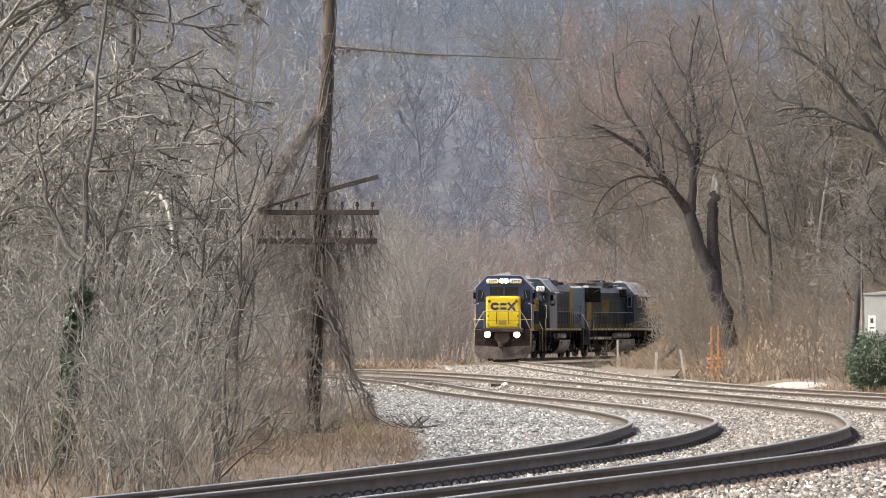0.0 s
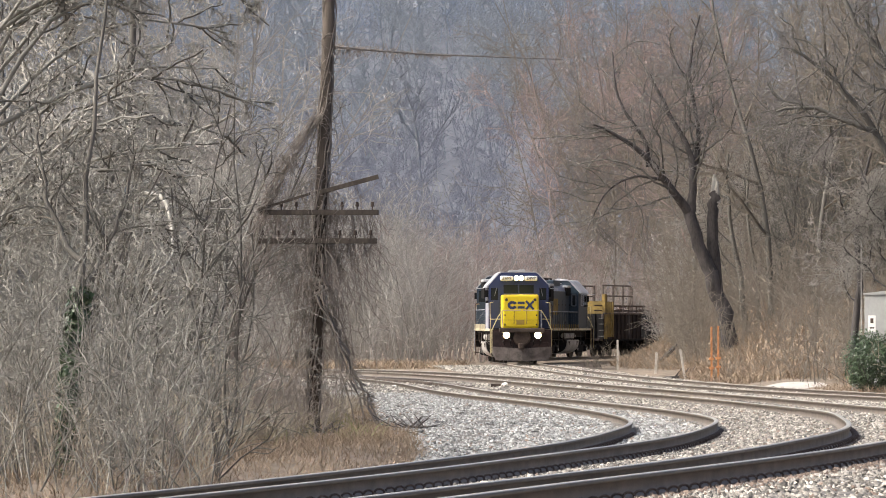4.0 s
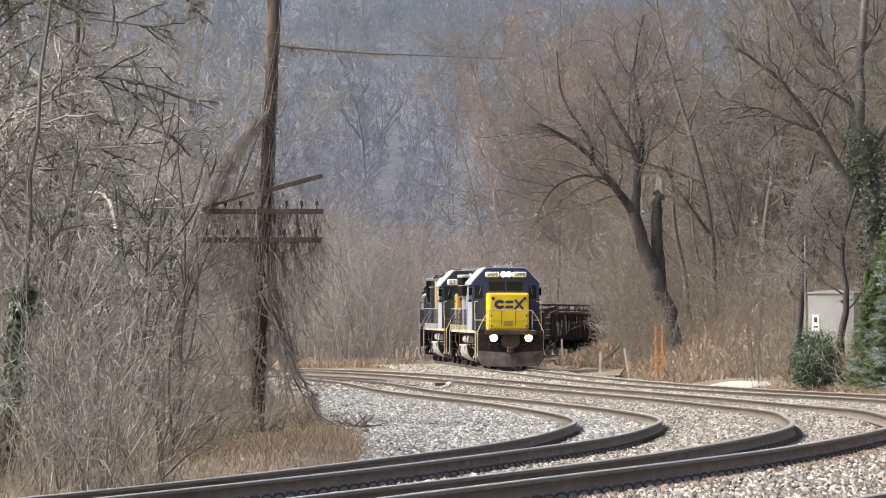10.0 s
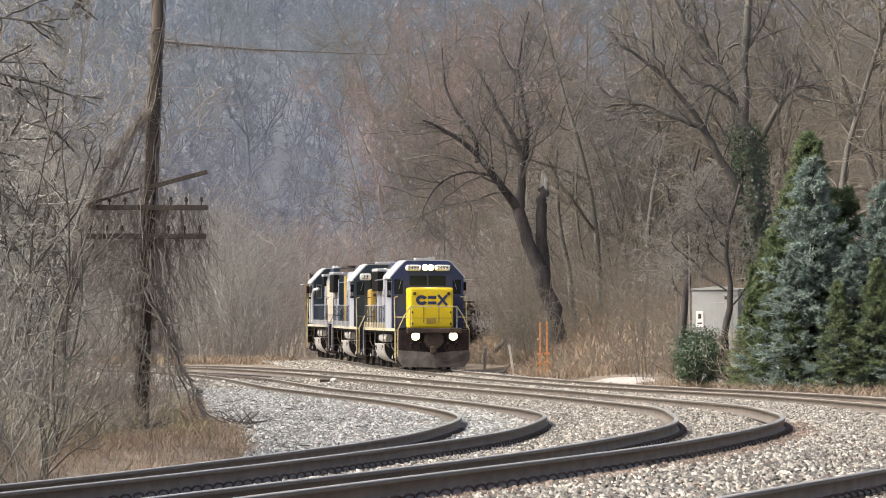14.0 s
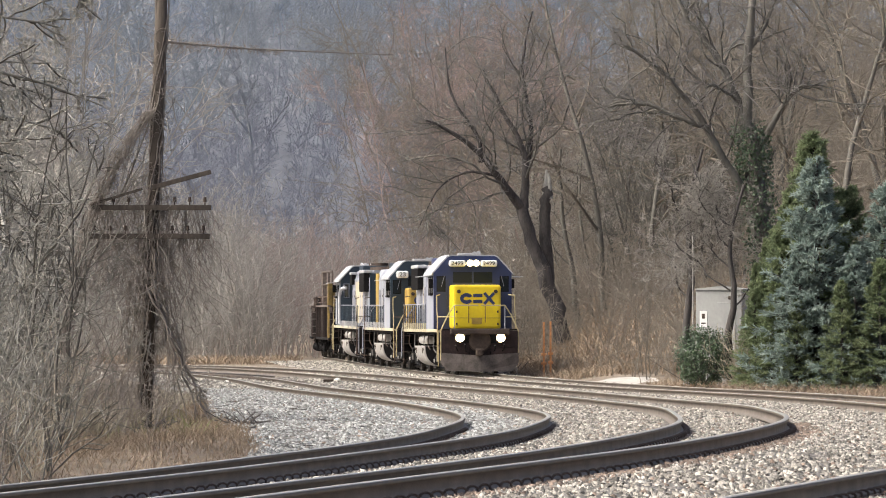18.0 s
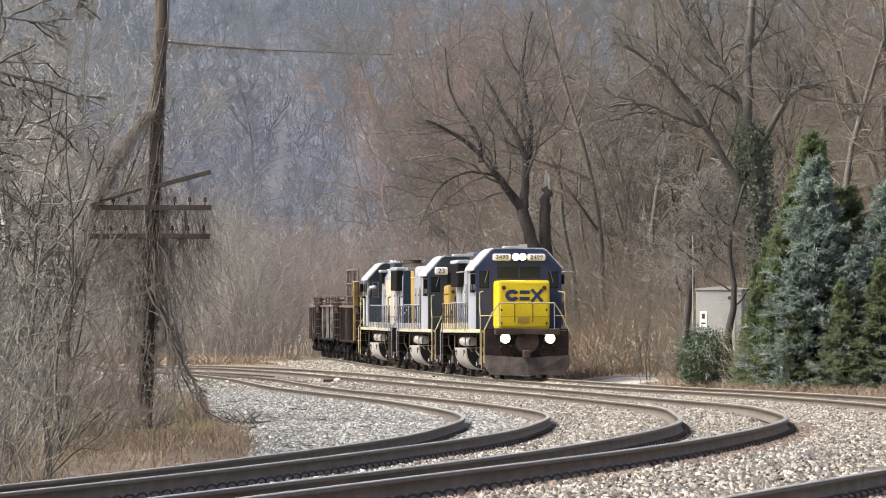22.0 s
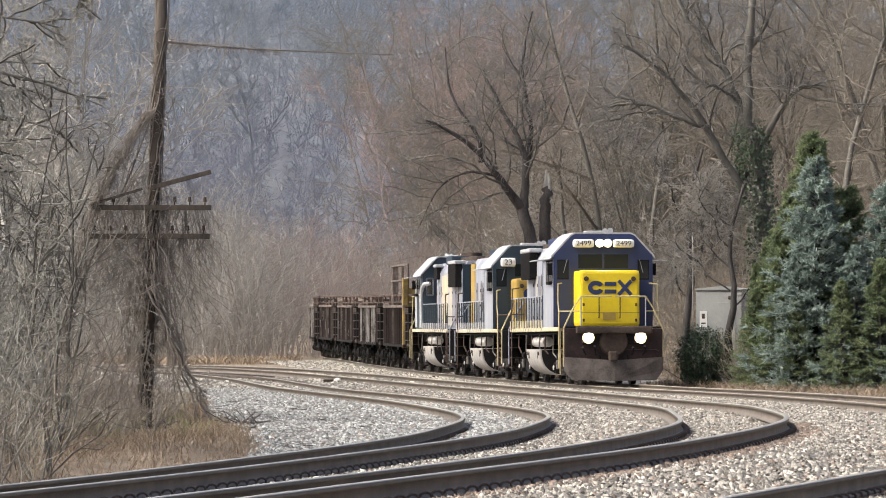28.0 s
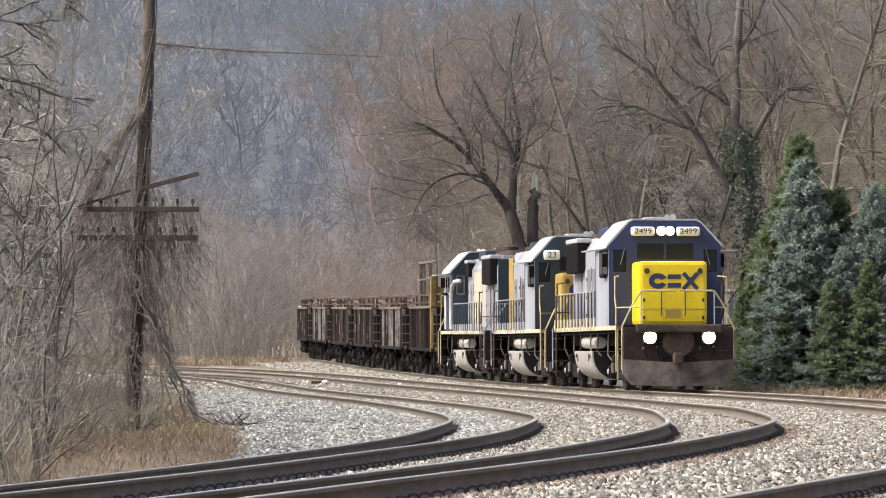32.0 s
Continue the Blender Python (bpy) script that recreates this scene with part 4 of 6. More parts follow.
def far_woods(name, n, y0, y1, mat, seed, height, label, radius=0.09, fine=0.03):
    """Bare trees past counting on the hill."""
    def place(rng, k):
        y = rng.uniform(y0, y1, k)
        return (rng.uniform(-0.17, 0.13, k)) * y, y
    return thicket(name, n, place, height, radius, ((10, 0.15, 0.75, 0.36, 3, 0.3, 0.05, fine * 1.4), (13, 0.1, 0.9, 0.5, 1, 0.4, 0.0, fine)), mat, label, seed, "woods", lean=0.12, wander=0.13, sides=2)


# Each band farther off takes a bluer material, as painted haze.
far_woods("hill_brush", 620, 292, 372, M_WOOD_FOOT, 8, (4, 9), "bare brush low on the hillside, haze-tinted purple-grey", 0.03, 0.012)
far_woods("hill_woods", 520, 362, 480, M_WOOD_SLOPE, 9, (8, 14), "bare woods on the hillside, haze-tinted mauve-grey", 0.045, 0.015)
far_woods("hill_woods", 460, 470, 660, M_TWIG_FAR, 39, (11, 18), "distant bare woods up the hill, haze-tinted blue-grey", 0.065, 0.021)
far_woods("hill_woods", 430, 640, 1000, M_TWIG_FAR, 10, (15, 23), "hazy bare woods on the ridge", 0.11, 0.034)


HILL_TREES = ((-24.5, 352, 0.8), (-3.5, 330, 0.75), (-33, 430, 1.1), (-14, 520, 1.4), (-44, 560, 1.5), (-6, 600, 1.6), (-62, 640, 1.7), (-26, 470, 1.2), (-30.5, 338, 0.6))
hill_tree = tree("tree", tree_meshes(64, 9.5, 0.20, ((9, 0.22, 0.55, 0.75, 7, 0.18, 0.09, 0.05), (8, 0.2, 0.7, 0.45, 5, 0.26, 0.05, 0.026), (8, 0.1, 0.8, 0.5, 3, 0.35, 0.02, 0.014)), lean=0.1, flat=0.03), on_ground(-16.8, 357, 10), "bare tree with spreading limbs on the hillside, haze-tinted grey", M_BARK_HAZY, M_BARK_HAZY, "hillside trees")
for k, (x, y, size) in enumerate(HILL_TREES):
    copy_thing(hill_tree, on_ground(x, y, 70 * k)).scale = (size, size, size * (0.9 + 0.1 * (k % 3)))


def grass(name, n, place, height, mat, label, seed, width=0.006, drive=False):
    rng = np.random.default_rng(seed)
    x, y = place(rng, n)
    if drive:
        bare = (((x - 6.4) / 2.0) ** 2 + ((y - 142) / 11) ** 2 < 1) | (x < 0.042 * y - 1.0) & (y > 120) & (y < 140)
        x, y = x[~bare], y[~bare]
        n = len(x)
    z = ground_z(x, y)
    a = rng.uniform(0, 6.3, n)
    h = rng.uniform(*height, n)
    w = width * rng.uniform(0.7, 1.6, n)
    bend = rng.normal(0, 0.8, (n, 2)) * h[:, None]
    p = np.stack([x, y, z - 0.02], 1)
    u = np.stack([np.cos(a), np.sin(a), 0 * a], 1) * w[:, None]
    mid = p + np.stack([bend[:, 0] * 0.35, bend[:, 1] * 0.35, h * 0.6], 1)
    tip = p + np.stack([bend[:, 0], bend[:, 1], h], 1)
    v = np.stack([p - u, p + u, mid + u * 0.7, mid - u * 0.7, tip + u * 0.1, tip - u * 0.1], 1).reshape(-1, 3)
    b = 6 * np.arange(n)[:, None]
    f = np.concatenate([b + np.array((0, 1, 2, 3)), b + np.array((3, 2, 4, 5))])
    return tagged(new(name, fast_mesh(name, v, f, mat)), label, "grass", kind="stuff")


grass("dry_grass", 46000, inside(33, 104, -0.3, 7.5), (0.04, 0.22), M_GRASS, "matted tan dry grass beside the ballast", 21, 0.0045)
grass("dry_grass", 9000, rect(-34, -8, 205, 228), (0.1, 0.5), M_GRASS, "tall tan dead grass beyond the far tracks", 22, 0.02)
grass("dry_grass", 26000, lambda r, n: (lambda y: (np.interp(y, TRACKS["outer"].p[70:450, 1], TRACKS["outer"].p[70:450, 0]) + 2.4 + 3.2 * smooth(160, 186, y) + 9 * r.uniform(0, 1, n) ** 1.4, y))(r.uniform(84, 205, n)), (0.08, 0.46), M_GRASS, "dry brown grass and litter along the bank", 23, 0.012, drive=True)
grass("dry_grass", 34000, lambda r, n: (lambda y: (np.interp(y, TRACKS["outer"].p[70:640, 1], TRACKS["outer"].p[70:640, 0]) + 3.2 + 2.6 * smooth(165, 186, y) + 10 * r.uniform(0, 1, n), y))(r.uniform(150, 234, n)), (0.10, 0.50), M_GRASS, "tangled dry grass and leaf litter up the bank", 25, 0.016)
grass("dry_grass", 9000, rect(-9.2, -5.6, 68, 92), (0.18, 0.62), M_STRAW, "tall straw-coloured grass round the pole", 26, 0.007)
grass("green_grass", 900, inside(64, 96, 0.3, 4), (0.1, 0.4), M_GREENGRASS, "sparse green spring grass under the pole", 24)


# ======== conifers and shrub ========
def conifer(seed, height, spread_, mat, droop, label):
    rng = np.random.default_rng(seed)
    th = thing("conifer", Matrix(), label, "conifer", "evergreens beside the track")
    tv, tf = tubes(np.array([[(0, 0, -0.3)], [(0, 0, height * 0.5)], [(0.03, 0, height)]], float), np.array([0.13]), np.array([0.02]), 8)
    new("trunk", fast_mesh("trunk", tv, tf, M_BARK_DARK)).parent = th
    n = int(36 * height)
    u = rng.uniform(0.0, 0.985, n) ** 1.1
    a = rng.uniform(0, 6.3, n)
    ln = (spread_ * (1 - u) ** 0.8 + 0.12) * rng.uniform(0.7, 1.15, n)
    p = np.stack([0 * u, 0 * u, u * height], 1)
    d = np.stack([np.cos(a), np.sin(a), 0.05 + 0.75 * u ** 2 - droop * (1 - u)], 1)
    limbs = grow(rng, p, d, ln, 4, 0.07, 0.05)
    r = np.full(n, 0.02)
    got = tubes(limbs, r, r * 0.3)
    new("branchwork", fast_mesh("branchwork", *got, M_BARK_DARK)).parent = th
    bp, bd, bl, _ = offshoots(rng, limbs, r, r * 0.3, ln, 8, 0.2, 0.75, 0.36)
    bd[:, 2] *= 0.3
    sub = grow(rng, bp, bd, bl, 3, 0.10, 0.03)
    parts = []
    for q, each in ((limbs, 18), (sub, 11)):
        k, m = q.shape[0] - 1, q.shape[1]
        own = np.repeat(np.arange(m), each)
        t = rng.uniform(0.15, 1.0, len(own))
        i = np.minimum((t * k).astype(int), k - 1)
        s0 = q[i, own] + (q[i + 1, own] - q[i, own]) * (t * k - i)[:, None]
        dd = unit(unit(q[i + 1, own] - q[i, own]) + rng.normal(0, 0.42, (len(own), 3)) + np.array((0, 0, 0.08)))
        nl = rng.uniform(0.10, 0.20, len(own))
        side = unit(np.cross(dd, rng.normal(0, 1, dd.shape))) * 0.030
        tip = s0 + dd * nl[:, None]
        up = np.cross(dd, unit(side)) * 0.02
        v = np.stack([s0 - side, s0 + side, tip, s0 + up + dd * nl[:, None] * 0.4], 1).reshape(-1, 3)
        b = 4 * np.arange(len(own))[:, None]
        parts.append((v, np.concatenate([b + np.array((0, 3, 2)), b + np.array((1, 2, 3))])))
    new("foliage", fast_mesh("foliage", *joined(parts), mat)).parent = th
    return th


blue = conifer(3, 5.9, 1.75, M_SPRUCE_BLUE, 0.22, "blue spruce with dense silvery needles")
green = conifer(4, 6.7, 1.75, M_SPRUCE_GREEN, 0.1, "tall green conifer with yellowish needles")
K = 1.185
blue.matrix_basis, green.matrix_basis = on_ground(11.2, 120.4, 0), on_ground(11.3, 122.4, 30)
blue.scale = green.scale = (K, K, K)
for src, x, y, s, a in ((blue, 11.2, 101.4, 0.90, 80), (green, 8.75, 103.2, 0.66, 110), (green, 9.05, 103.8, 0.80, 200), (green, 10.5, 103.8, 0.80, 160), (blue, 10.35, 100.6, 0.62, 200), (blue, 12.9, 102, 0.95, 250), (green, 11.9, 103.6, 0.82, 290), (green, 9.95, 100.1, 0.42, 20),
                        (blue, 9.0, 101.2, 0.62, 140), (green, 8.9, 100.9, 0.36, 60), (green, 8.5, 102.0, 0.5, 10), (green, 8.22, 103.0, 0.46, 75), (blue, 8.05, 103.6, 0.34, 15), (green, 7.98, 102.6, 0.40, 130), (green, 8.3, 101.6, 0.33, 190), (green, 10.9, 100.0, 0.5, 220), (blue, 11.9, 99.8, 0.66, 30)):
    copy_thing(src, on_ground(x * K, y * K, a)).scale = (s * K, s * K, s * K)
for x, y, w, h, a in ((8.13, 104.2, 0.30, 0.50, 40), (8.45, 104.6, 0.40, 0.60, 300), (8.02, 103.2, 0.24, 0.40, 170)):
    copy_thing(green, on_ground(x * K, y * K, a)).scale = (w * K, w * K, h * K)


def shrub(x, y, rx, rz, n, seed, label):
    rng = np.random.default_rng(seed)
    th = thing("shrub", on_ground(x, y), label, "shrub")
    st = grow(rng, np.zeros((26, 3)), np.stack([rng.normal(0, 0.7, 26), rng.normal(0, 0.7, 26), np.ones(26)], 1), rng.uniform(0.6, 1.1, 26) * rz, 4, 0.1, 0.05)
    new("stem", fast_mesh("stem", *tubes(st, np.full(26, 0.014), np.full(26, 0.005)), M_BARK_DARK)).parent = th
    d = unit(rng.normal(0, 1, (n, 3)))
    lump = 1 + 0.13 * np.sin(d[:, 0] * 5 + 1) * np.sin(d[:, 2] * 6) + 0.1 * np.sin(d[:, 1] * 7 + d[:, 2] * 3)
    c = d * (lump * rng.uniform(0.62, 1.04, n))[:, None] * np.array((rx, rx, rz / 2)) + np.array((0, 0, rz / 2))
    u = unit(rng.normal(0, 1, (n, 3)))
    w = unit(np.cross(u, d + rng.normal(0, 0.5, (n, 3))))
    s = rng.uniform(0.03, 0.055, n)[:, None]
    v = np.stack([c - u * s, c - w * s * 0.5 + d * 0.01, c + u * s, c + w * s * 0.5 + d * 0.01], 1).reshape(-1, 3)
    f = 4 * np.arange(n)[:, None] + np.arange(4)
    new("leaves", fast_mesh("leaves", v, f, M_LEAF)).parent = th
    return th


shrub(8.06, 124, 0.84, 2.0, 8000, 3, "rounded dark glossy evergreen shrub beside the gravel drive")


# ======== telegraph pole ========
def telegraph_pole():
    th = thing("telegraph_pole", Matrix.Translation((-5.66, 76, float(ground_z(-5.66, 76)))) , "old wooden telegraph pole hung with dead vines", "pole")
    g = float(ground_z(-5.66, 76))
    part("pole", tube(B(), (0, 0, -0.5), (0.42, 0, 10.2 - g), 0.130, 0.10, 14), M_POLE, th, smooth=True)
    for z, x0, x1 in ((3.62, -0.98, 1.28), (3.08, -1.05, 1.25)):
        arm = part("crossarm", box(B(), ((x0 + x1) / 2, -0.2, z - g), (x1 - x0, 0.10, 0.10), 0.008), M_POLE, th)
        for k in range(8):
            x = x0 + 0.12 + k * (x1 - x0 - 0.24) / 7
            if k in (3, 4):
                continue
            bm = tube(B(), (x, -0.2, z - g + 0.05), (x, -0.2, z - g + 0.13), 0.014)
            tube(bm, (x, -0.2, z - g + 0.11), (x, -0.2, z - g + 0.20), 0.036, 0.026, 8)
            part("insulator", bm, M_GRIME, arm)
    part("broken_arm", box(B(), (0, 0, 0), (1.15, 0.09, 0.085), 0.008, pose(0.72, -0.2, 4.15 - g, 0, -15)), M_POLE, th, "tilted broken crossarm")
    part("brace", box(B(), (0, 0, 0), (1.05, 0.03, 0.05), 0.004, pose(-0.52, -0.25, 3.82 - g, 0, -17)), M_POLE, th)
    part("cable", pipe(B(), [(0.33, 0, 6.78 - g), (0.76, 6, 7.12 - g), (1.33, 16, 7.72 - g), (2.02, 30, 8.62 - g), (2.8, 48, 9.78 - g), (3.91, 72, 11.33 - g)], 0.022, 5), M_VINE, th, "sagging cable wrapped in dead vine")
    rng = np.random.default_rng(9)
    n = 420
    h = rng.uniform(0.6, 7.6, n)
    a = rng.uniform(0, 6.3, n)
    p = np.stack([0.04 * h + 0.12 * np.cos(a), 0.12 * np.sin(a), h], 1)
    d = np.stack([rng.normal(0, 0.5, n), rng.normal(0, 0.5, n), rng.uniform(-0.6, 0.7, n)], 1)
    pts = grow(rng, p, d, rng.uniform(0.15, 0.55, n), 5, 0.55, -0.12)
    got = [tubes(pts, np.full(n, 0.008), np.full(n, 0.004))]
    n = 480
    x = np.r_[rng.uniform(-1.05, 1.3, 220), rng.normal(0.12, 0.45, 260)]
    p = np.stack([x, rng.normal(0.10, 0.16, n), np.r_[rng.choice((3.05, 3.58), 220), rng.uniform(1.2, 4.6, 260)] - g], 1)
    pts = grow(rng, p, np.stack([rng.normal(0, 0.25, n), rng.normal(0, 0.3, n), np.full(n, -1.0)], 1), rng.uniform(0.3, 2.6, n) * np.where(np.abs(x) < 1.1, 1, 0.5), 7, 0.36, -0.16)
    got.append(tubes(pts, np.full(n, 0.007), np.full(n, 0.004)))
    r = np.full(n, 0.009)
    got += crown_from(rng, pts, r, r * 0.6, np.full(n, 0.8), ((3, 0.1, 0.8, 0.4, 4, 0.5, -0.05, 0.004),))
    k = 30
    t = np.linspace(0, 1, k)
    for j in range(9):
        ph, tw = rng.uniform(0, 6.3), rng.uniform(4, 16)
        zz = -0.3 + (8.5 + j * 0.15) * t
        line = np.stack([0.041 * zz + 0.125 * np.cos(ph + tw * t), 0.125 * np.sin(ph + tw * t), zz], 1)[:, None] + rng.normal(0, 0.02, (k, 1, 3))
        got.append(tubes(line, np.array([0.016]), np.array([0.009]), 4))
    wire = np.array([(0.33, 0, 6.78 - g), (0.76, 6, 7.12 - g), (1.33, 16, 7.72 - g), (1.7, 24, 8.2 - g)])[:, None, :]
    got += crown_from(rng, wire, np.array([0.012]), np.array([0.008]), np.array([1.0]), ((260, 0.0, 1.2, 0.22, 4, 0.4, -0.1, 0.007),))
    vines = new("vines", fast_mesh("vines", *joined(got), M_VINE))
    vines.parent, vines["label"] = th, "hanging dead brown vines"
    return th


telegraph_pole()


def draped_vines():
    """Dead vines that fall from the pole's head to the thicket, and others that lean on its foot."""
    rng = np.random.default_rng(14)
    g = float(ground_z(-5.66, 75.8))
    th = thing("hanging_vines", Matrix.Translation((-5.66, 75.8, g)), "dead vines sagging from pole to thicket", "vine")
    u = np.linspace(0, 1, 22)
    way = np.array([(0.14, 0, 6.0), (-0.42, 0, 5.2), (-0.70, 0, 4.65), (-1.0, 0, 4.0), (-1.28, 0, 3.05), (-1.48, 0, 1.6), (-1.6, 0, 0.0)])
    q = np.stack([spline(np.linspace(0, 1, 7), way[:, c], u) for c in range(3)], 1)

    def bundle(name, line, n, loose, r, twigs, length):
        pts = line[:, None, :] + rng.normal(0, loose, (1, n, 3)) + np.cumsum(rng.normal(0, 0.018, (len(line), n, 3)), 0) + rng.normal(0, 0.03, (len(line), n, 3))
        got = [tubes(pts, np.full(n, r), np.full(n, r * 0.6))]
        got += crown_from(rng, pts, np.full(n, r), np.full(n, r * 0.7), np.full(n, length), ((twigs, 0.0, 1.0, 0.5, 5, 0.5, -0.05, 0.0055), (4, 0.1, 0.9, 0.5, 4, 0.5, -0.06, 0.0045)))
        new(name, fast_mesh(name, *joined(got), M_VINE)).parent = th
    for k in range(4):
        bundle("vine_strand", q + np.array((0.04 * (k % 2), 0.06 * k - 0.1, 0)), 4, 0.03, 0.009, 22, 0.5)
    t = np.linspace(0, 1, 14)[:, None]
    for a, b, r in (((0.15, -0.2, 2.1 - g), (1.35, -0.3, -0.05), 0.042), ((0.2, -0.1, 2.8 - g), (1.12, 0.2, -0.05), 0.028), ((0.3, 0.1, 3.2 - g), (0.75, -0.4, -0.05), 0.014), ((0.1, 0, 3.0 - g), (-0.75, 0.3, -0.05), 0.016)):
        bundle("leaning_vine", np.array(a) * (1 - t) + np.array(b) * t + np.array((0, 0, -0.25)) * t * (1 - t), 3, 0.06, r * 0.75, 12, 0.7)


draped_vines()


# ======== train ========
def text_mesh(word, size, mat):
    cu = bpy.data.curves.new("word", "FONT")
    cu.body, cu.size, cu.extrude, cu.align_x, cu.align_y = word, size, 0.004, "CENTER", "CENTER"
    ob = bpy.data.objects.new("word", cu)
    scene.collection.objects.link(ob)
    me = bpy.data.meshes.new_from_object(ob)
    bpy.data.objects.remove(ob)
    me.materials.clear()
    me.materials.append(mat)
    return me


def bogie(parent, y, axles, pitch, wheels, cap=M_UNDER):
    """A truck: side frames, springs, axle boxes, wheelsets that turn."""
    tr = part("truck", box(B(), (0, 0, 0.62), (1.3, 0.5, 0.25), 0.03), M_UNDER, parent)
    tr.location = (0, y, 0)
    half = pitch * (axles - 1) / 2
    for sx in (-1, 1):
        bm = prism(B(), ((-half - 0.55, 0.62), (-half - 0.35, 0.42), (-half + 0.35, 0.40), (-half + 0.5, 0.30), (half - 0.5, 0.30), (half - 0.35, 0.40), (half + 0.35, 0.42),
                         (half + 0.55, 0.62), (half + 0.4, 0.80), (-half - 0.4, 0.80)), 0, sx * 1.06 - 0.06, sx * 1.06 + 0.06)
        part("side_frame", bm, M_UNDER, tr)
        for k in range(axles):
            yy = -half + k * pitch
            part("axle_box", tube(box(B(), (sx * 1.16, yy, 0.5), (0.16, 0.34, 0.34), 0.03), (sx * 1.20, yy, 0.5), (sx * 1.28, yy, 0.5), 0.13, n=12), M_UNDER, tr)
            # Default caps and springs near-black: shade beneath the gondolas put into colour.
            part("bearing_cap", tube(B(), (sx * 1.27, yy, 0.5), (sx * 1.31, yy, 0.5), 0.085, 0.06, 10), cap, tr)
            part("spring", pipe(B(), [(sx * 1.19, yy + 0.3, 0.46), (sx * 1.19, yy + 0.3, 0.74)], 0.06, 8), M_UNDER if cap is M_UNDER else M_CAP, tr)
        for yy in (-half * 0.5, half * 0.5):
            part("brake_cylinder", tube(B(), (sx * 1.15, yy - 0.2, 0.86), (sx * 1.15, yy + 0.2, 0.86), 0.12, n=10), M_UNDER, tr)
    for k in range(axles):
        bm = tube(B(), (-0.95, 0, 0), (0.95, 0, 0), 0.09, n=8)
        for sx in (-1, 1):
            tube(bm, (sx * 0.70, 0, 0), (sx * 0.83, 0, 0), 0.5, n=24)
            tube(bm, (sx * 0.68, 0, 0), (sx * 0.71, 0, 0), 0.525, n=24)
            tube(bm, (sx * 0.83, 0, 0), (sx * 0.86, 0, 0), 0.22, n=12)
            for q in range(5):
                box(bm, (sx * 0.835, 0, 0.33), (0.03, 0.09, 0.09), 0, pose(0, 0, 0, 72 * q))
        w = part("wheelset", bm, M_STEEL, tr)
        w.location = (0, -half + k * pitch, 0.5)
        wheels.append((w, 0.5))
    return tr


def coupler(parent, y, way):
    bm = box(B(), (0, y + way * 0.15, 0.86), (0.22, 0.5, 0.2), 0.03)
    box(bm, (0.07, y + way * 0.42, 0.86), (0.26, 0.22, 0.3), 0.05)
    part("coupler", bm, M_GRIME, parent)
    for sx in (-1, 1):
        part("air_hose", pipe(B(), [(sx * 0.42, y, 0.95), (sx * 0.42, y + way * 0.16, 0.75), (sx * 0.38, y + way * 0.2, 0.45), (sx * 0.3, y + way * 0.16, 0.35)], 0.025), M_BLACK, parent)


def handrail(parent, sx, y0, y1, n, mat, post, foot, base=1.75, top=2.72):
    x = sx * 1.50
    part("handrail", pipe(B(), [(x, y0, top), (x, y1, top)], 0.02), mat, parent)
    for k in range(n):
        y = y0 + (y1 - y0) * k / (n - 1)
        st = part("stanchion", tube(B(), (x, y, base - 0.1), (x, y, top), 0.020, n=6), post, parent)
        part("stanchion_foot", box(B(), (x + sx * 0.02, y, base + 0.06), (0.05, 0.09, 0.34), 0.012), foot, st)


CAB = ((-1.53, 1.75), (1.53, 1.75), (1.53, 3.93), (0.98, 4.53), (0.86, 4.59), (-0.86, 4.59), (-0.98, 4.53), (-1.53, 3.93))


TANK = [(1.45 * math.copysign(abs(math.cos(q)) ** 0.45, math.cos(q)), 1.06 - 0.83 * abs(math.sin(q)) ** 0.85) for q in [math.pi + math.pi * k / 36 for k in range(37)]]


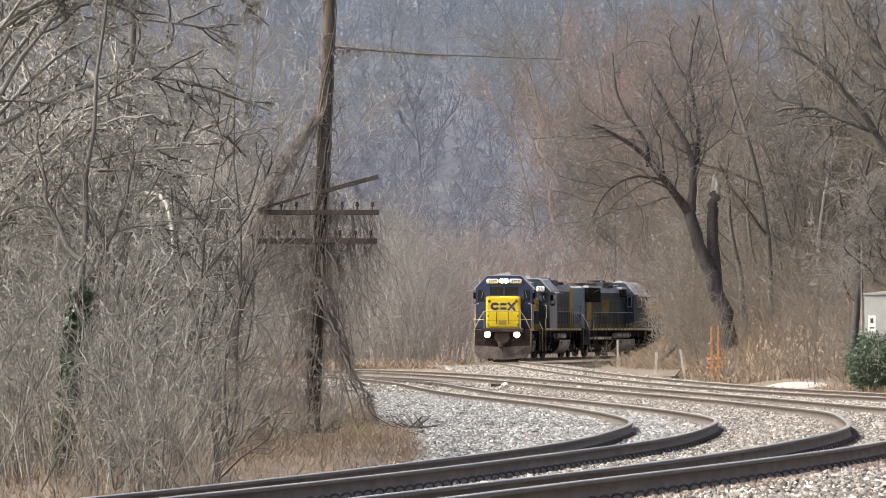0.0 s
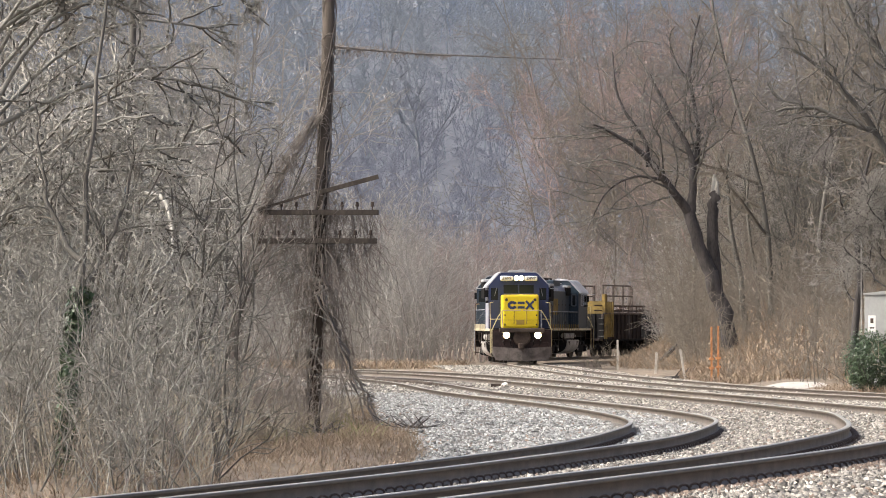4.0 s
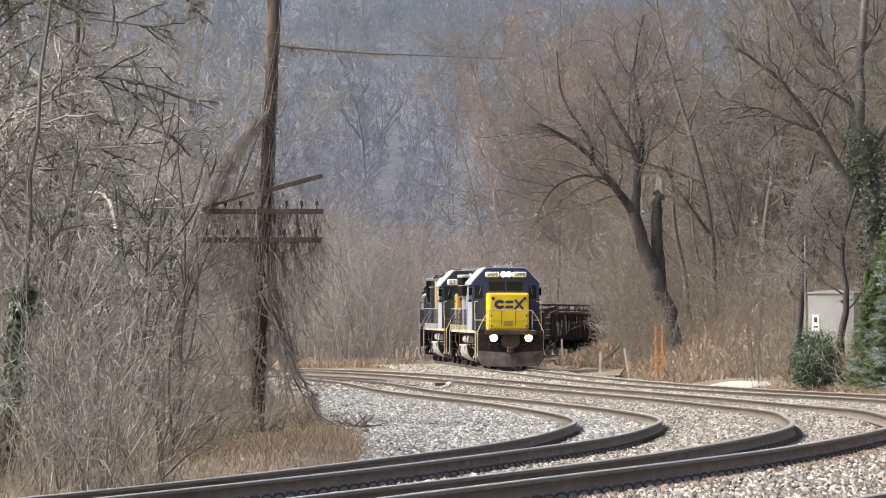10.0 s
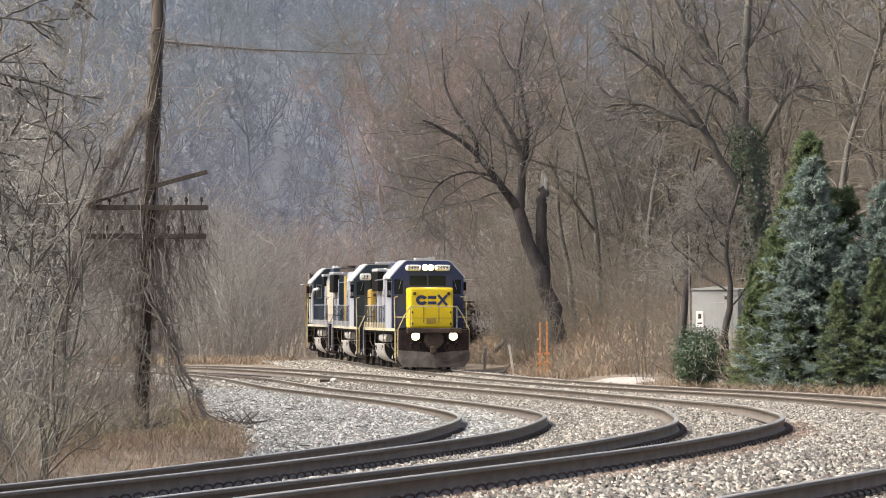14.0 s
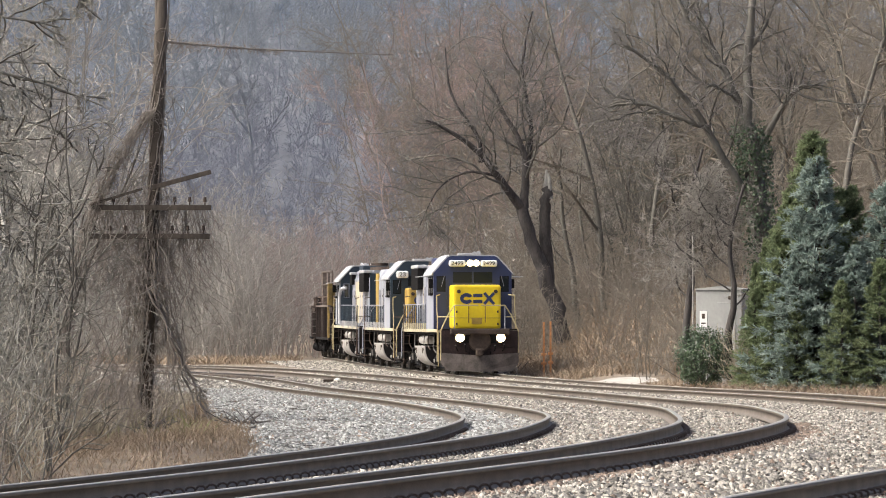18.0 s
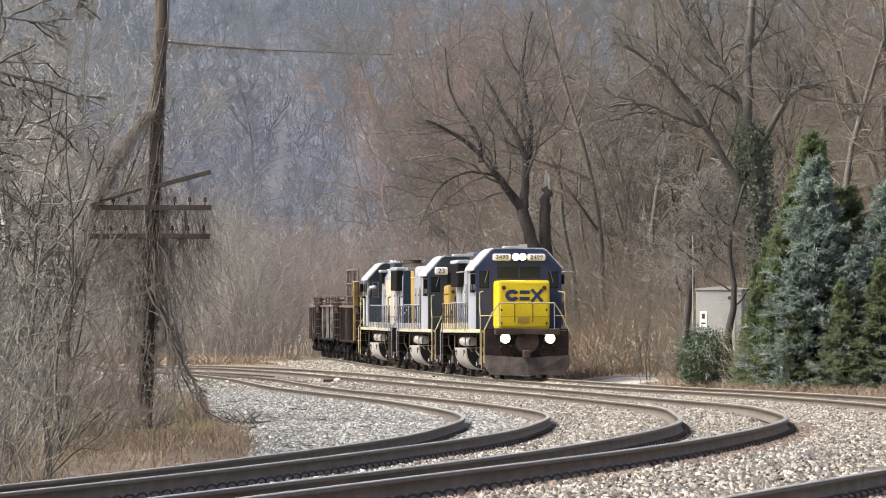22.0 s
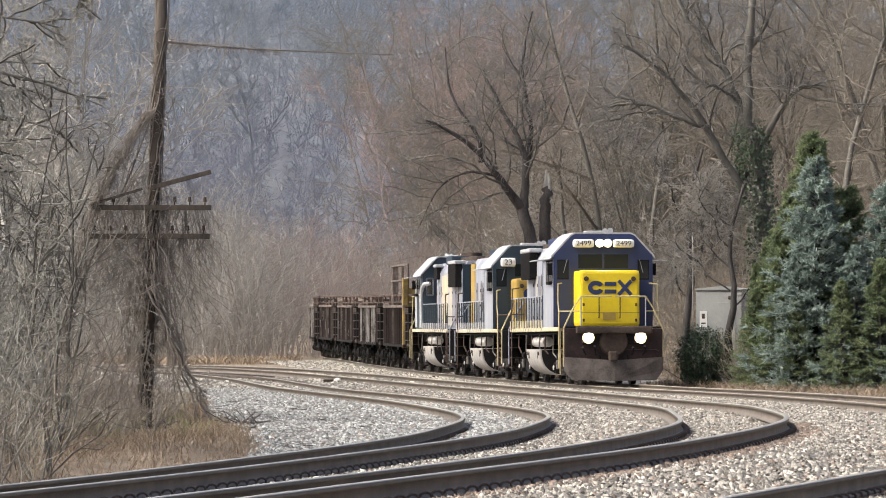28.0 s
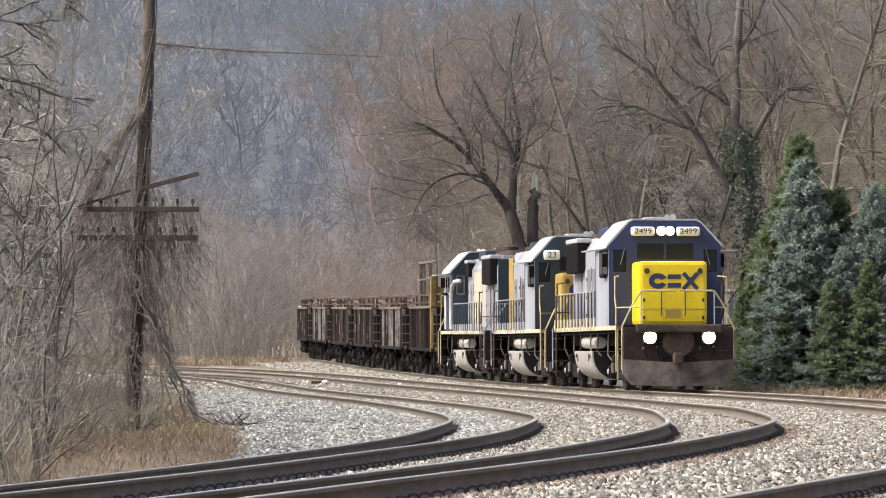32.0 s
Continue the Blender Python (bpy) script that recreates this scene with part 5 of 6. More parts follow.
def locomotive(length, axles, number, face, nose_paint, band, side, doors, grille, label, wheels):
    """A hooded diesel: nose forward along +Y, origin on the rails at its middle."""
    L = length / 2 - 0.55
    th = thing("locomotive", Matrix(), label, "locomotive", "locomotives of the train")
    part("underframe", box(B(), (0, 0, 1.42), (1.9, 2 * L - 0.5, 0.42), 0.04), M_UNDER, th)
    for sx in (-1, 1):
        part("walkway_sill", box(B(), (sx * 1.44, -0.2, 1.68), (0.16, 2 * L - 2.4, 0.12), 0.015), M_CREAM, th, "pale yellow striped walkway edge")
    part("walkway", box(B(), (0, 0, 1.735), (3.0, 2 * L - 0.8, 0.04), 0.0), M_UNDER, th)
    # nose and cab
    n0, n1 = L - 1.05, L - 2.45
    nose = part("nose", box(B(), (0, (n0 + n1) / 2, 2.61), (1.84, n0 - n1, 1.70), 0.10), nose_paint, th, "bright yellow short hood" if nose_paint is M_YELLOW else "")
    part("nose_seam", box(B(), (0, n0 + 0.003, 2.18), (1.80, 0.012, 0.02)), M_OCHRE, nose)
    for x in (-0.72, 0.72):
        part("sand_cap", tube(B(), (x, n0 - 0.02, 3.20), (x, n0 + 0.03, 3.20), 0.075, n=14), M_GRIME, nose)
    for x in (-0.80, 0.80):
        for z in (2.42, 1.95):
            part("latch", box(B(), (x, n0 + 0.01, z), (0.06, 0.03, 0.09), 0.008), M_GRIME, nose)
    arc = [math.radians(205 + 310 * k / 20) for k in range(21)]
    ring = [(0.42 + 0.25 * math.cos(q), 2.93 - 0.21 * math.sin(q)) for q in arc] + [(0.42 + 0.11 * math.cos(q), 2.93 - 0.07 * math.sin(q)) for q in arc[::-1]]
    part("emblem_ring", prism(B(), ring, 1, n0 - 0.001, n0 + 0.013), M_BLUE, nose, "dark blue emblem shape")
    for z in (-0.115, 0.115):
        part("emblem_bar", box(B(), (-0.02, n0 + 0.006, 2.93 + z), (0.36, 0.014, 0.125), 0.005), M_BLUE, nose, "dark blue emblem shape")
    for q in (-48, 48):
        part("emblem_stroke", box(B(), (0, 0, 0), (0.58, 0.014, 0.11), 0.005, pose(-0.46, n0 + 0.006 + (0.003 if q > 0 else 0), 2.93, 0, q)), M_BLUE, nose, "dark blue emblem shape")
    for x, z in ((-0.30, 2.35), (0.34, 2.35)):
        part("grab_iron", pipe(B(), [(x, n0, z + 0.33), (x, n0 + 0.09, z + 0.33), (x, n0 + 0.09, z - 0.33), (x, n0, z - 0.33)], 0.018), M_GRIME, nose)
    part("nose_hatch", box(B(), (0.02, n0 + 0.008, 2.06), (0.40, 0.02, 0.22), 0.006), M_OCHRE, nose)
    c0, c1 = n1 + 0.02, n1 - 2.65
    cabf = part("cab_front", prism(B(), CAB, 1, c0 - 0.10, c0), face, th, "dark blue cab face")
    part("cab", prism(B(), tuple((x * 0.985, z - 0.012) for x, z in CAB), 1, c1, c0 - 0.10), side, th, "weathered cab side")
    part("cab_roof", prism(B(), ((-1.62, 3.84), (-1.58, 3.96), (-1.01, 4.57), (-0.87, 4.64), (0.87, 4.64), (1.01, 4.57), (1.58, 3.96), (1.62, 3.84), (1.54, 3.92), (0.98, 4.535), (0.86, 4.60), (-0.86, 4.60), (-0.98, 4.535), (-1.54, 3.92)), 1, c1 - 0.08, c0 - 0.02), M_ROOFWHITE, th, "pale cab roof with rain gutter")
    rear = part("cab_rear_wall", prism(B(), tuple((x * 0.99, z - 0.008) for x, z in CAB), 1, c1 - 0.03, c1 + 0.004), face, th, "dark painted cab rear wall")
    for x in (-1.24, 1.24):
        part("rear_window", box(B(), (x, c1 - 0.034, 3.42), (0.24, 0.02, 0.66), 0.04), M_GLASS, rear)
        part("window_gasket", box(B(), (x, c1 - 0.030, 3.42), (0.30, 0.02, 0.72), 0.05), M_GREY, rear)
    for x in (-0.40, 0.40):
        part("windshield", box(B(), (x, c0 + 0.006, 3.76), (0.74, 0.02, 0.42), 0.008), M_GLASS, cabf)
    part("windshield_post", box(B(), (0, c0 + 0.012, 3.76), (0.06, 0.03, 0.46), 0.006), face, cabf)
    for x in (-1.24, 1.24):
        part("front_window", box(B(), (x, c0 + 0.006, 3.50), (0.30, 0.02, 0.55), 0.008), M_GLASS, cabf)
        part("window_gasket", box(B(), (x, c0 + 0.001, 3.50), (0.36, 0.02, 0.61), 0.006), M_BLACK, cabf)
        part("front_door", box(B(), (x, c0 + 0.0015, 2.75), (0.46, 0.018, 1.9), 0.006), face, cabf)
        part("wiper", tube(B(), (x * 0.9, c0 + 0.04, 3.82), (x * 0.99, c0 + 0.03, 3.40), 0.01, n=5), M_GREY, cabf)
    for sx in (-1, 1):
        for y, w in ((c0 - 0.72, 0.62), (c0 - 1.55, 0.62)):
            part("cab_window", box(B(), (sx * 1.512, y, 3.45), (0.03, w, 0.62), 0.008), M_GLASS, th)
            part("window_frame", box(B(), (sx * 1.506, y, 3.45), (0.03, w + 0.10, 0.72), 0.008), M_BLACK if number else M_GREY, th)
        part("sunshade", box(B(), (sx * 1.62, c0 - 1.1, 3.92), (0.26, 1.7, 0.03), 0.006, pose(0, 0, 0, 0, sx * 4)), M_ROOFWHITE, th)
        part("mirror", box(B(), (sx * 1.60, c0 - 0.30, 3.52), (0.16, 0.03, 0.36), 0.01), M_BLACK, th)
        part("armrest", box(B(), (sx * 1.56, c0 - 0.75, 3.10), (0.14, 0.62, 0.10), 0.03), M_BLACK, th)
    # lamps and boards over the windshield
    hb = part("headlight_housing", box(B(), (0, c0 + 0.04, 4.31), (0.52, 0.14, 0.28), 0.05), face, th)
    for x in (-0.12, 0.12):
        part("headlight", tube(B(), (x, c0 + 0.10, 4.31), (x, c0 + 0.135, 4.31), 0.10, n=16), M_LAMP if number else M_REDLENS, hb)
        part("reflector", tube(B(), (x, c0 + 0.09, 4.31), (x, c0 + 0.125, 4.31), 0.128, n=16), M_REFLECTOR if number else M_GRIME, hb)
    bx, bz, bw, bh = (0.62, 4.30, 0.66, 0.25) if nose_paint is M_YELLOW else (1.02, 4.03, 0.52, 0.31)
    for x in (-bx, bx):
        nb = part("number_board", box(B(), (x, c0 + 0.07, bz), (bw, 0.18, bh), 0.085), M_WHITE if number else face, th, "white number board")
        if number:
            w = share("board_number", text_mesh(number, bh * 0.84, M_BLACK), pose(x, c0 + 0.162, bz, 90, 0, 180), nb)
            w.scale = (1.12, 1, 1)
    part("horn", tube(tube(B(), (-0.25, c0 - 0.7, 4.66), (-0.25, c0 - 0.2, 4.70), 0.03, 0.09, 10), (-0.1, c0 - 0.8, 4.66), (-0.1, c0 - 0.3, 4.70), 0.03, 0.08, 10), M_ROOFWHITE, th)
    part("antenna_box", box(B(), (0.1, c0 - 0.9, 4.66), (0.7, 0.6, 0.10), 0.03), M_ROOFWHITE, th)
    # long hood
    h0, h1 = c1, -L + 0.95
    hl = h0 - h1
    HOOD = ((-0.95, 1.75), (0.95, 1.75), (0.95, 3.95), (0.72, 4.34), (-0.72, 4.34), (-0.95, 3.95))
    hood = part("long_hood", prism(B(), HOOD, 1, h1, h0), M_GREY, th, "streaked pale grey engine hood")
    # Hood end in the cab face's colour, darker than the hood's grey.
    part("hood_end", box(B(), (0, h1 - 0.012, 3.0), (1.86, 0.05, 2.4), 0.01), face, hood, "dark hood end")
    nd = int(hl / 1.05)
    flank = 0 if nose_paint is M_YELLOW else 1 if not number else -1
    for sx in (-1, 1):
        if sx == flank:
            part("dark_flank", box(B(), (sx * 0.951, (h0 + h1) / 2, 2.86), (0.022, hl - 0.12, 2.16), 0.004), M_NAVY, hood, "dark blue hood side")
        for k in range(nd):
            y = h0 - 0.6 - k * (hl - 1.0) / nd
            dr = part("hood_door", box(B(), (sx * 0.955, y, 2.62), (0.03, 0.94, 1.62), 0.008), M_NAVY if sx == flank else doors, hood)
            for z in (2.1, 2.62, 3.14):
                part("door_latch", box(B(), (sx * 0.975, y + 0.40, z), (0.03, 0.05, 0.10), 0.006), M_GRIME, dr)
        soot = random.Random(int(length * 7) + len(number) + sx)
        for k in range(9 if sx != flank else 0):
            y, h = soot.uniform(h1 + 0.4, h0 - 0.4), soot.uniform(0.35, 1.3)
            part("soot_run", box(B(), (sx * 0.975, y, soot.uniform(3.0, 3.5) - h / 2), (0.006, soot.uniform(0.04, 0.13), h)), M_GRIME if k % 3 else M_WORNCREAM, hood, "dark streak running down the paint" if k % 3 else "cream paint remnant")
        part("intake_grille", box(B(), (sx * 1.0, h0 - 0.75, 3.95), (0.2, 0.9, 0.5), 0.03), M_BLACK, hood)
        part("intake_cowl", box(B(), (sx * 0.98, h0 - 0.75, 4.24), (0.3, 1.0, 0.12), 0.04), M_ROOFWHITE, hood)
        if band:
            part("colour_band", box(B(), (sx * 0.956, h1 + 0.65, 2.96), (0.05, 1.1, 2.4), 0.004), band, hood, "faded yellow band")
        elif sx == flank:
            part("colour_band", box(B(), (sx * 0.956, h1 + 0.9, 2.86), (0.05, 0.85, 2.1), 0.004), M_OCHRE, hood, "faded yellow band")
            part("faded_emblem", box(B(), (sx * 0.958, h1 + 4.1, 3.02), (0.046, 1.3, 0.95), 0.02), M_DULLYELLOW, hood, "rubbed yellow emblem shape")
        elif not number:
            part("worn_patch", box(B(), (sx * 0.958, h1 + 4.6, 2.86), (0.050, 3.4, 1.95), 0.004), M_WORNCREAM, hood, "worn cream paint patch")
        if grille:
            part("radiator_grille", box(B(), (sx * 1.05, h1 + 1.35, 3.78), (0.28, 2.3, 0.86), 0.03), M_BLACK, hood)
            part("radiator_cowl", box(B(), (sx * 1.0, h1 + 1.35, 4.29), (0.42, 2.4, 0.14), 0.04), M_ROOFWHITE, hood)
            for k in range(9):
                part("grille_slat", box(B(), (sx * 1.195, h1 + 1.35, 3.44 + k * 0.085), (0.02, 2.2, 0.03)), M_BLACK, hood)
        part("air_reservoir", tube(B(), (sx * 1.20, 1.0 if number else 1.9, 1.30), (sx * 1.20, -1.9 if number else -1.0, 1.30), 0.165, n=20), M_TANK, th)
        for k in range(7):
            y = -L + 2.2 + k * (2 * L - 4.4) / 6 + (0.17 if k % 2 else -0.12)
            part("brake_pipe", pipe(B(), [(sx * 1.36, y, 1.58), (sx * 1.38, y, 1.15 - 0.1 * (k % 3)), (sx * 1.30, y + 0.22, 0.92 - 0.12 * (k % 2))], 0.022), M_CAP if k % 2 else M_GRIME, th)
        part("conduit", pipe(B(), [(sx * 1.40, -L + 1.6, 1.55), (sx * 1.40, L - 2.4, 1.55)], 0.025), M_UNDER, th)
    for k in range(3 if hl > 8 else 2):
        part("radiator_fan", tube(B(), (0, h1 + 1.0 + k * 1.3, 4.32), (0, h1 + 1.0 + k * 1.3, 4.52), 0.58, 0.55, 20), M_GRIME, hood)
    yb = h0 - 1.0 - hl * 0.25
    part("brake_grid_hatch", box(B(), (0, yb, 4.42), (1.66, 1.9, 0.34), 0.06), face, hood)
    for k in (-0.5, 0.5):
        part("brake_fan", tube(B(), (0, yb + k, 4.58), (0, yb + k, 4.72), 0.42, 0.40, 18), M_GRIME, hood)
    part("exhaust_stack", box(B(), (0, h0 - 0.75, 4.46), (0.4, 0.7, 0.34), 0.03), M_GRIME, hood)
    part("roof_pipe", pipe(B(), [(0.5, h0 - 0.1, 4.42), (0.5, h0 - 2.4, 4.46), (0.3, h0 - 3.0, 4.66), (-0.4, h0 - 3.2, 4.66)], 0.03), M_ROOFWHITE, hood)
    part("battery_box", box(B(), (0, c1 + 1.3, 2.1), (3.0, 2.5, 0.72), 0.04), M_GREY, th)
    # tank, trucks, pilot
    tl, ty = 3.4, 0.75 if not number else -0.75
    part("fuel_tank", prism(B(), TANK, 1, ty - tl / 2, ty + tl / 2), M_TANK, th, "dusty pale grey fuel tank", smooth=False)
    for way in (1, -1):
        # Tank ends much darker than the tank's sides.
        part("tank_end", prism(B(), tuple((x * 0.97, 0.02 + z * 0.97) for x, z in TANK), 1, ty + way * tl / 2 - 0.012, ty + way * tl / 2 + 0.012), M_UNDER, th, "dark tank end")
        for sx in (-1, 1):
            part("fuel_filler", tube(B(), (sx * 1.34, ty + way * (tl / 2 - 0.35), 0.92), (sx * 1.47, ty + way * (tl / 2 - 0.35), 0.94), 0.06, n=10), M_GRIME, th)
            part("sight_glass", box(B(), (sx * 1.452, ty + way * (tl / 2 - 0.62), 0.88), (0.02, 0.08, 0.22), 0.006), M_GRIME, th)
    lead = nose_paint is M_YELLOW
    for way in (1, -1):
        bogie(th, way * (L - 2.9), axles, 2.7, wheels, M_TANK)
        y = way * (L - 0.35)
        part("pilot_plate", box(B(), (0, y, 1.22), (2.95, 0.14, 0.95), 0.02), M_PILOT if lead and way > 0 else M_UNDER, th, "grimy maroon-brown pilot" if lead and way > 0 else "")
        part("anticlimber", box(B(), (0, y + way * 0.16, 1.66), (2.3, 0.34, 0.22), 0.05), M_GRIME, th)
        coupler(th, y, way)
        part("cut_lever", pipe(B(), [(-1.36, y + way * 0.09, 1.00), (-1.28, y + way * 0.10, 1.06), (-0.2, y + way * 0.10, 1.06)], 0.014), M_GRIME, th)
        for k, x in enumerate((-0.94, -0.58, 0.58, 0.94)):
            part("hose", pipe(B(), [(x, y + way * 0.06, 1.16 - 0.04 * (k % 2)), (x, y + way * 0.20, 1.08), (x * 0.97, y + way * 0.22, 0.98 - 0.04 * (k % 3)), (x * 0.90, y + way * 0.18, 0.90)], 0.02), M_BLACK, th)
            part("hose_fitting", tube(B(), (x, y + way * 0.06, 1.16 - 0.04 * (k % 2)), (x, y + way * 0.12, 1.16 - 0.04 * (k % 2)), 0.035, n=8), M_CAP, th)
        if not (lead and way > 0):
            part("drop_step", box(B(), (0, y + way * 0.12, 1.92), (0.62, 0.05, 0.34), 0.012), M_GRIME, th)
        for sx in (-1, 1):
            part("step_well", box(B(), (sx * 1.32, y - way * 0.12, 1.22), (0.34, 0.04, 0.86), 0.01), M_BLACK, th)
        if lead and way > 0:
            bm = B()
            for sx in (-1, 1):
                va = [bm.verts.new((sx * a, y + way * b, c)) for a, b, c in ((0.0, 0.30, 0.74), (1.50, 0.12, 0.84), (1.50, 0.08, 0.44), (1.28, 0.16, 0.15), (0.0, 0.36, 0.12))]
                vb = [bm.verts.new((sx * a, y + way * (b - 0.07), c)) for a, b, c in ((0.0, 0.30, 0.74), (1.50, 0.12, 0.84), (1.50, 0.08, 0.44), (1.28, 0.16, 0.15), (0.0, 0.36, 0.12))]
                bm.faces.new(va), bm.faces.new(vb[::-1])
                for i in range(5):
                    bm.faces.new((va[i], vb[i], vb[(i + 1) % 5], va[(i + 1) % 5]))
            part("snowplow", bm, M_PLOW, th, "dusty worn snowplow")
        for sx in (-1, 1):
            for k in range(4):
                part("step", box(B(), (sx * 1.33, y - way * 0.45, 0.45 + k * 0.33), (0.34, 0.62, 0.035)), M_GRIME, th)
            part("step_side", box(B(), (sx * 1.50, y - way * 0.80, 0.98), (0.03, 0.05, 1.35)), M_HANDRAIL if lead and way > 0 else M_RUSTRAIL, th)
            part("corner_rail", pipe(B(), [(sx * 1.50, y - way * 0.05, 0.55), (sx * 1.50, y - way * 0.02, 1.7), (sx * 1.22, y, 2.30), (sx * 0.98, y + way * 0.02, 2.66), (sx * 0.05, y + way * 0.02, 2.66)], 0.024), M_HANDRAIL if way > 0 else M_GREY, th)
            part("corner_post", pipe(B(), [(sx * 1.52, y - way * 0.95, 0.5), (sx * 1.52, y - way * 0.95, 2.2), (sx * 1.52, y - way * 1.15, 2.5), (sx * 1.52, y - way * 1.15, 3.05), (sx * 1.35, y - way * 1.6, 3.08)], 0.022), M_HANDRAIL if way > 0 else M_RUSTRAIL, th)
            part("mid_rail", pipe(B(), [(sx * 0.98, y + way * 0.02, 2.66), (sx * 0.98, y + way * 0.02, 1.76)], 0.02), M_GREY, th)
            part("cross_rail", pipe(B(), [(sx * 1.50, y - way * 0.9, 2.22), (sx * 1.0, y, 2.22)], 0.018), M_HANDRAIL if lead and way > 0 else M_RUSTRAIL, th)
    if not number:
        for sx in (-1,):
            part("curved_pipe", pipe(B(), [(sx * 1.56, c1 + 0.12, 1.8), (sx * 1.56, c1 + 0.12, 2.85), (sx * 1.56, c1 + 0.06, 3.15), (sx * 1.55, c1 - 0.10, 3.38), (sx * 1.50, c1 - 0.34, 3.52), (sx * 1.30, c1 - 0.55, 3.55)], 0.075, 10), M_ROOFWHITE, th, "white curved pipe")
            # Strip near the cab's front corner, paler than the rest of the side.
            part("cab_corner_panel", box(B(), (sx * 1.517, c0 - 0.36, 2.86), (0.02, 0.5, 2.1), 0.006), M_ROOFWHITE, th, "pale cab corner")
    if number and nose_paint is M_YELLOW:
        for sx in (-1, 1):
            dl = part("ditch_light_box", box(B(), (sx * 0.79, L - 0.22, 1.42), (0.34, 0.22, 0.34), 0.04), M_GRIME, th)
            part("ditch_light", tube(B(), (sx * 0.79, L - 0.11, 1.42), (sx * 0.79, L - 0.075, 1.42), 0.125, n=16), M_LAMP, dl)
            part("reflector", tube(B(), (sx * 0.79, L - 0.11, 1.42), (sx * 0.79, L - 0.085, 1.42), 0.178, n=16), M_REFLECTOR, dl)
    part("blower_dome", tube(B(), (0, L - 0.30, 1.30), (0, L - 0.18, 1.30), 0.46, 0.40, 20), M_GRIME, th)
    for sx in (-1, 1):
        # Feet on the flank away from the sun: shade put in as dull yellow.
        dark = sx == flank or (sx == -1 and flank == 0)
        handrail(th, sx, c1 - 0.2, -L + 1.1, 13, M_GREY, M_NAVY, M_DULLYELLOW if dark else M_CREAM if nose_paint is M_YELLOW else M_ROOFWHITE)
    return th


def gondola(wheels, label, tall=False, marked=False):
    """A short ribbed gondola with a rail rack along its top."""
    th = thing("gondola", Matrix(), label, "gondola", "gondolas of the train")
    L = 3.75
    part("floor", box(B(), (0, 0, 1.05), (2.7, 2 * L + 1.6, 0.14), 0.02), M_RUST, th)
    part("sill", box(B(), (0, 0, 0.86), (0.6, 2 * L + 2.2, 0.3), 0.02), M_UNDER, th)
    for sx in (-1, 1):
        side = part("side", box(B(), (sx * 1.38, 0, 1.85), (0.05, 2 * L, 1.6), 0.008), M_RUST, th)
        part("top_chord", box(B(), (sx * 1.42, 0, 2.66), (0.16, 2 * L, 0.11), 0.03), M_CHORD, side, "pale worn top chord")
        part("bottom_chord", box(B(), (sx * 1.42, 0, 1.02), (0.14, 2 * L, 0.12), 0.02), M_UNDER, side)
        for k in range(10):
            y = -L + 0.12 + k * (2 * L - 0.24) / 9
            part("rib", prism(B(), ((y - 0.035, 1.0), (y + 0.035, 1.0), (y + 0.035, 2.62), (y - 0.035, 2.62)), 0, sx * 1.40, sx * 1.49), M_CHALKY if k in ((1, 4, 5, 7, 8) if marked else ()) else M_STREAK if random.random() < 0.3 else M_RUST, side)
        if not tall:
            bars = random.Random(len(wheels))
            for k in range(26 if marked else 9):
                y, h = bars.uniform(-3.4, 3.4), bars.uniform(0.15, 0.9)
                part("paint_streak", box(B(), (sx * 1.408, y, 1.75 + bars.uniform(-0.35, 0.35)), (0.012, bars.uniform(0.06, 0.22), h)), M_TANK if k % 3 else M_CHALKY, side, "faded pale paint mark")
                if k % 2:
                    part("paint_streak", box(B(), (sx * 1.492, -L + 0.12 + (k % 10) * (2 * L - 0.24) / 9, 1.8 + bars.uniform(-0.4, 0.4)), (0.012, 0.05, h * 0.8)), M_TANK, side, "faded pale paint mark")
        part("rack_rail", box(B(), (sx * 1.22, 0, 3.14), (0.08, 2 * L + 2.7, 0.08), 0.01), M_RUSTRAIL, th, "rusty brown top rail")
        part("rack_rail_low", box(B(), (sx * 1.22, 0, 2.84), (0.06, 2 * L + 2.7, 0.06), 0.01), M_RUSTRAIL, th)
        for k in range(5):
            part("rack_post", box(B(), (sx * 1.22, -L + 0.3 + k * (2 * L - 0.6) / 4, 2.9), (0.08, 0.10, 0.46), 0.01), M_RUSTRAIL, th)
    for sy in (-1, 1):
        # Near-black ends: shade in the gaps between cars put into their colour.
        part("end_wall", box(B(), (0, sy * L, 1.85), (2.75, 0.06, 1.6), 0.008), M_UNDER, th)
        for x in (-0.8, 0, 0.8):
            part("end_rib", box(B(), (x, sy * (L + 0.08), 1.85), (0.14, 0.10, 1.6), 0.01), M_UNDER, th)
        part("ladder", pipe(B(), [(1.3, sy * (L + 0.14), 0.8), (1.3, sy * (L + 0.14), 2.6)], 0.02), M_GRIME, th)
        coupler(th, sy * (L + 0.9), sy)
        bogie(th, sy * (L - 0.75), 2, 1.7, wheels)
        for sx in (-1, 1):
            for z in (1.25, 1.62, 2.0, 2.36):
                part("grab_iron", box(B(), (sx * 1.28, sy * (L + 0.13), z), (0.34, 0.035, 0.045), 0.008), M_CAP, th)
            part("corner_casting", box(B(), (sx * 1.36, sy * (L + 0.06), 2.5), (0.16, 0.16, 0.2), 0.03), M_CHORD, th)
        part("hand_brake", tube(B(), (0.7, sy * (L + 0.12), 2.2), (0.7, sy * (L + 0.17), 2.2), 0.26, n=14), M_GRIME, th)
    part("load", box(B(), (0, 0, 2.3), (2.4, 7.0, 0.5), 0.12), M_GRIME, th, "dark load of old ties")
    heap = random.Random(3 + len(wheels) + (7 if marked else 0))
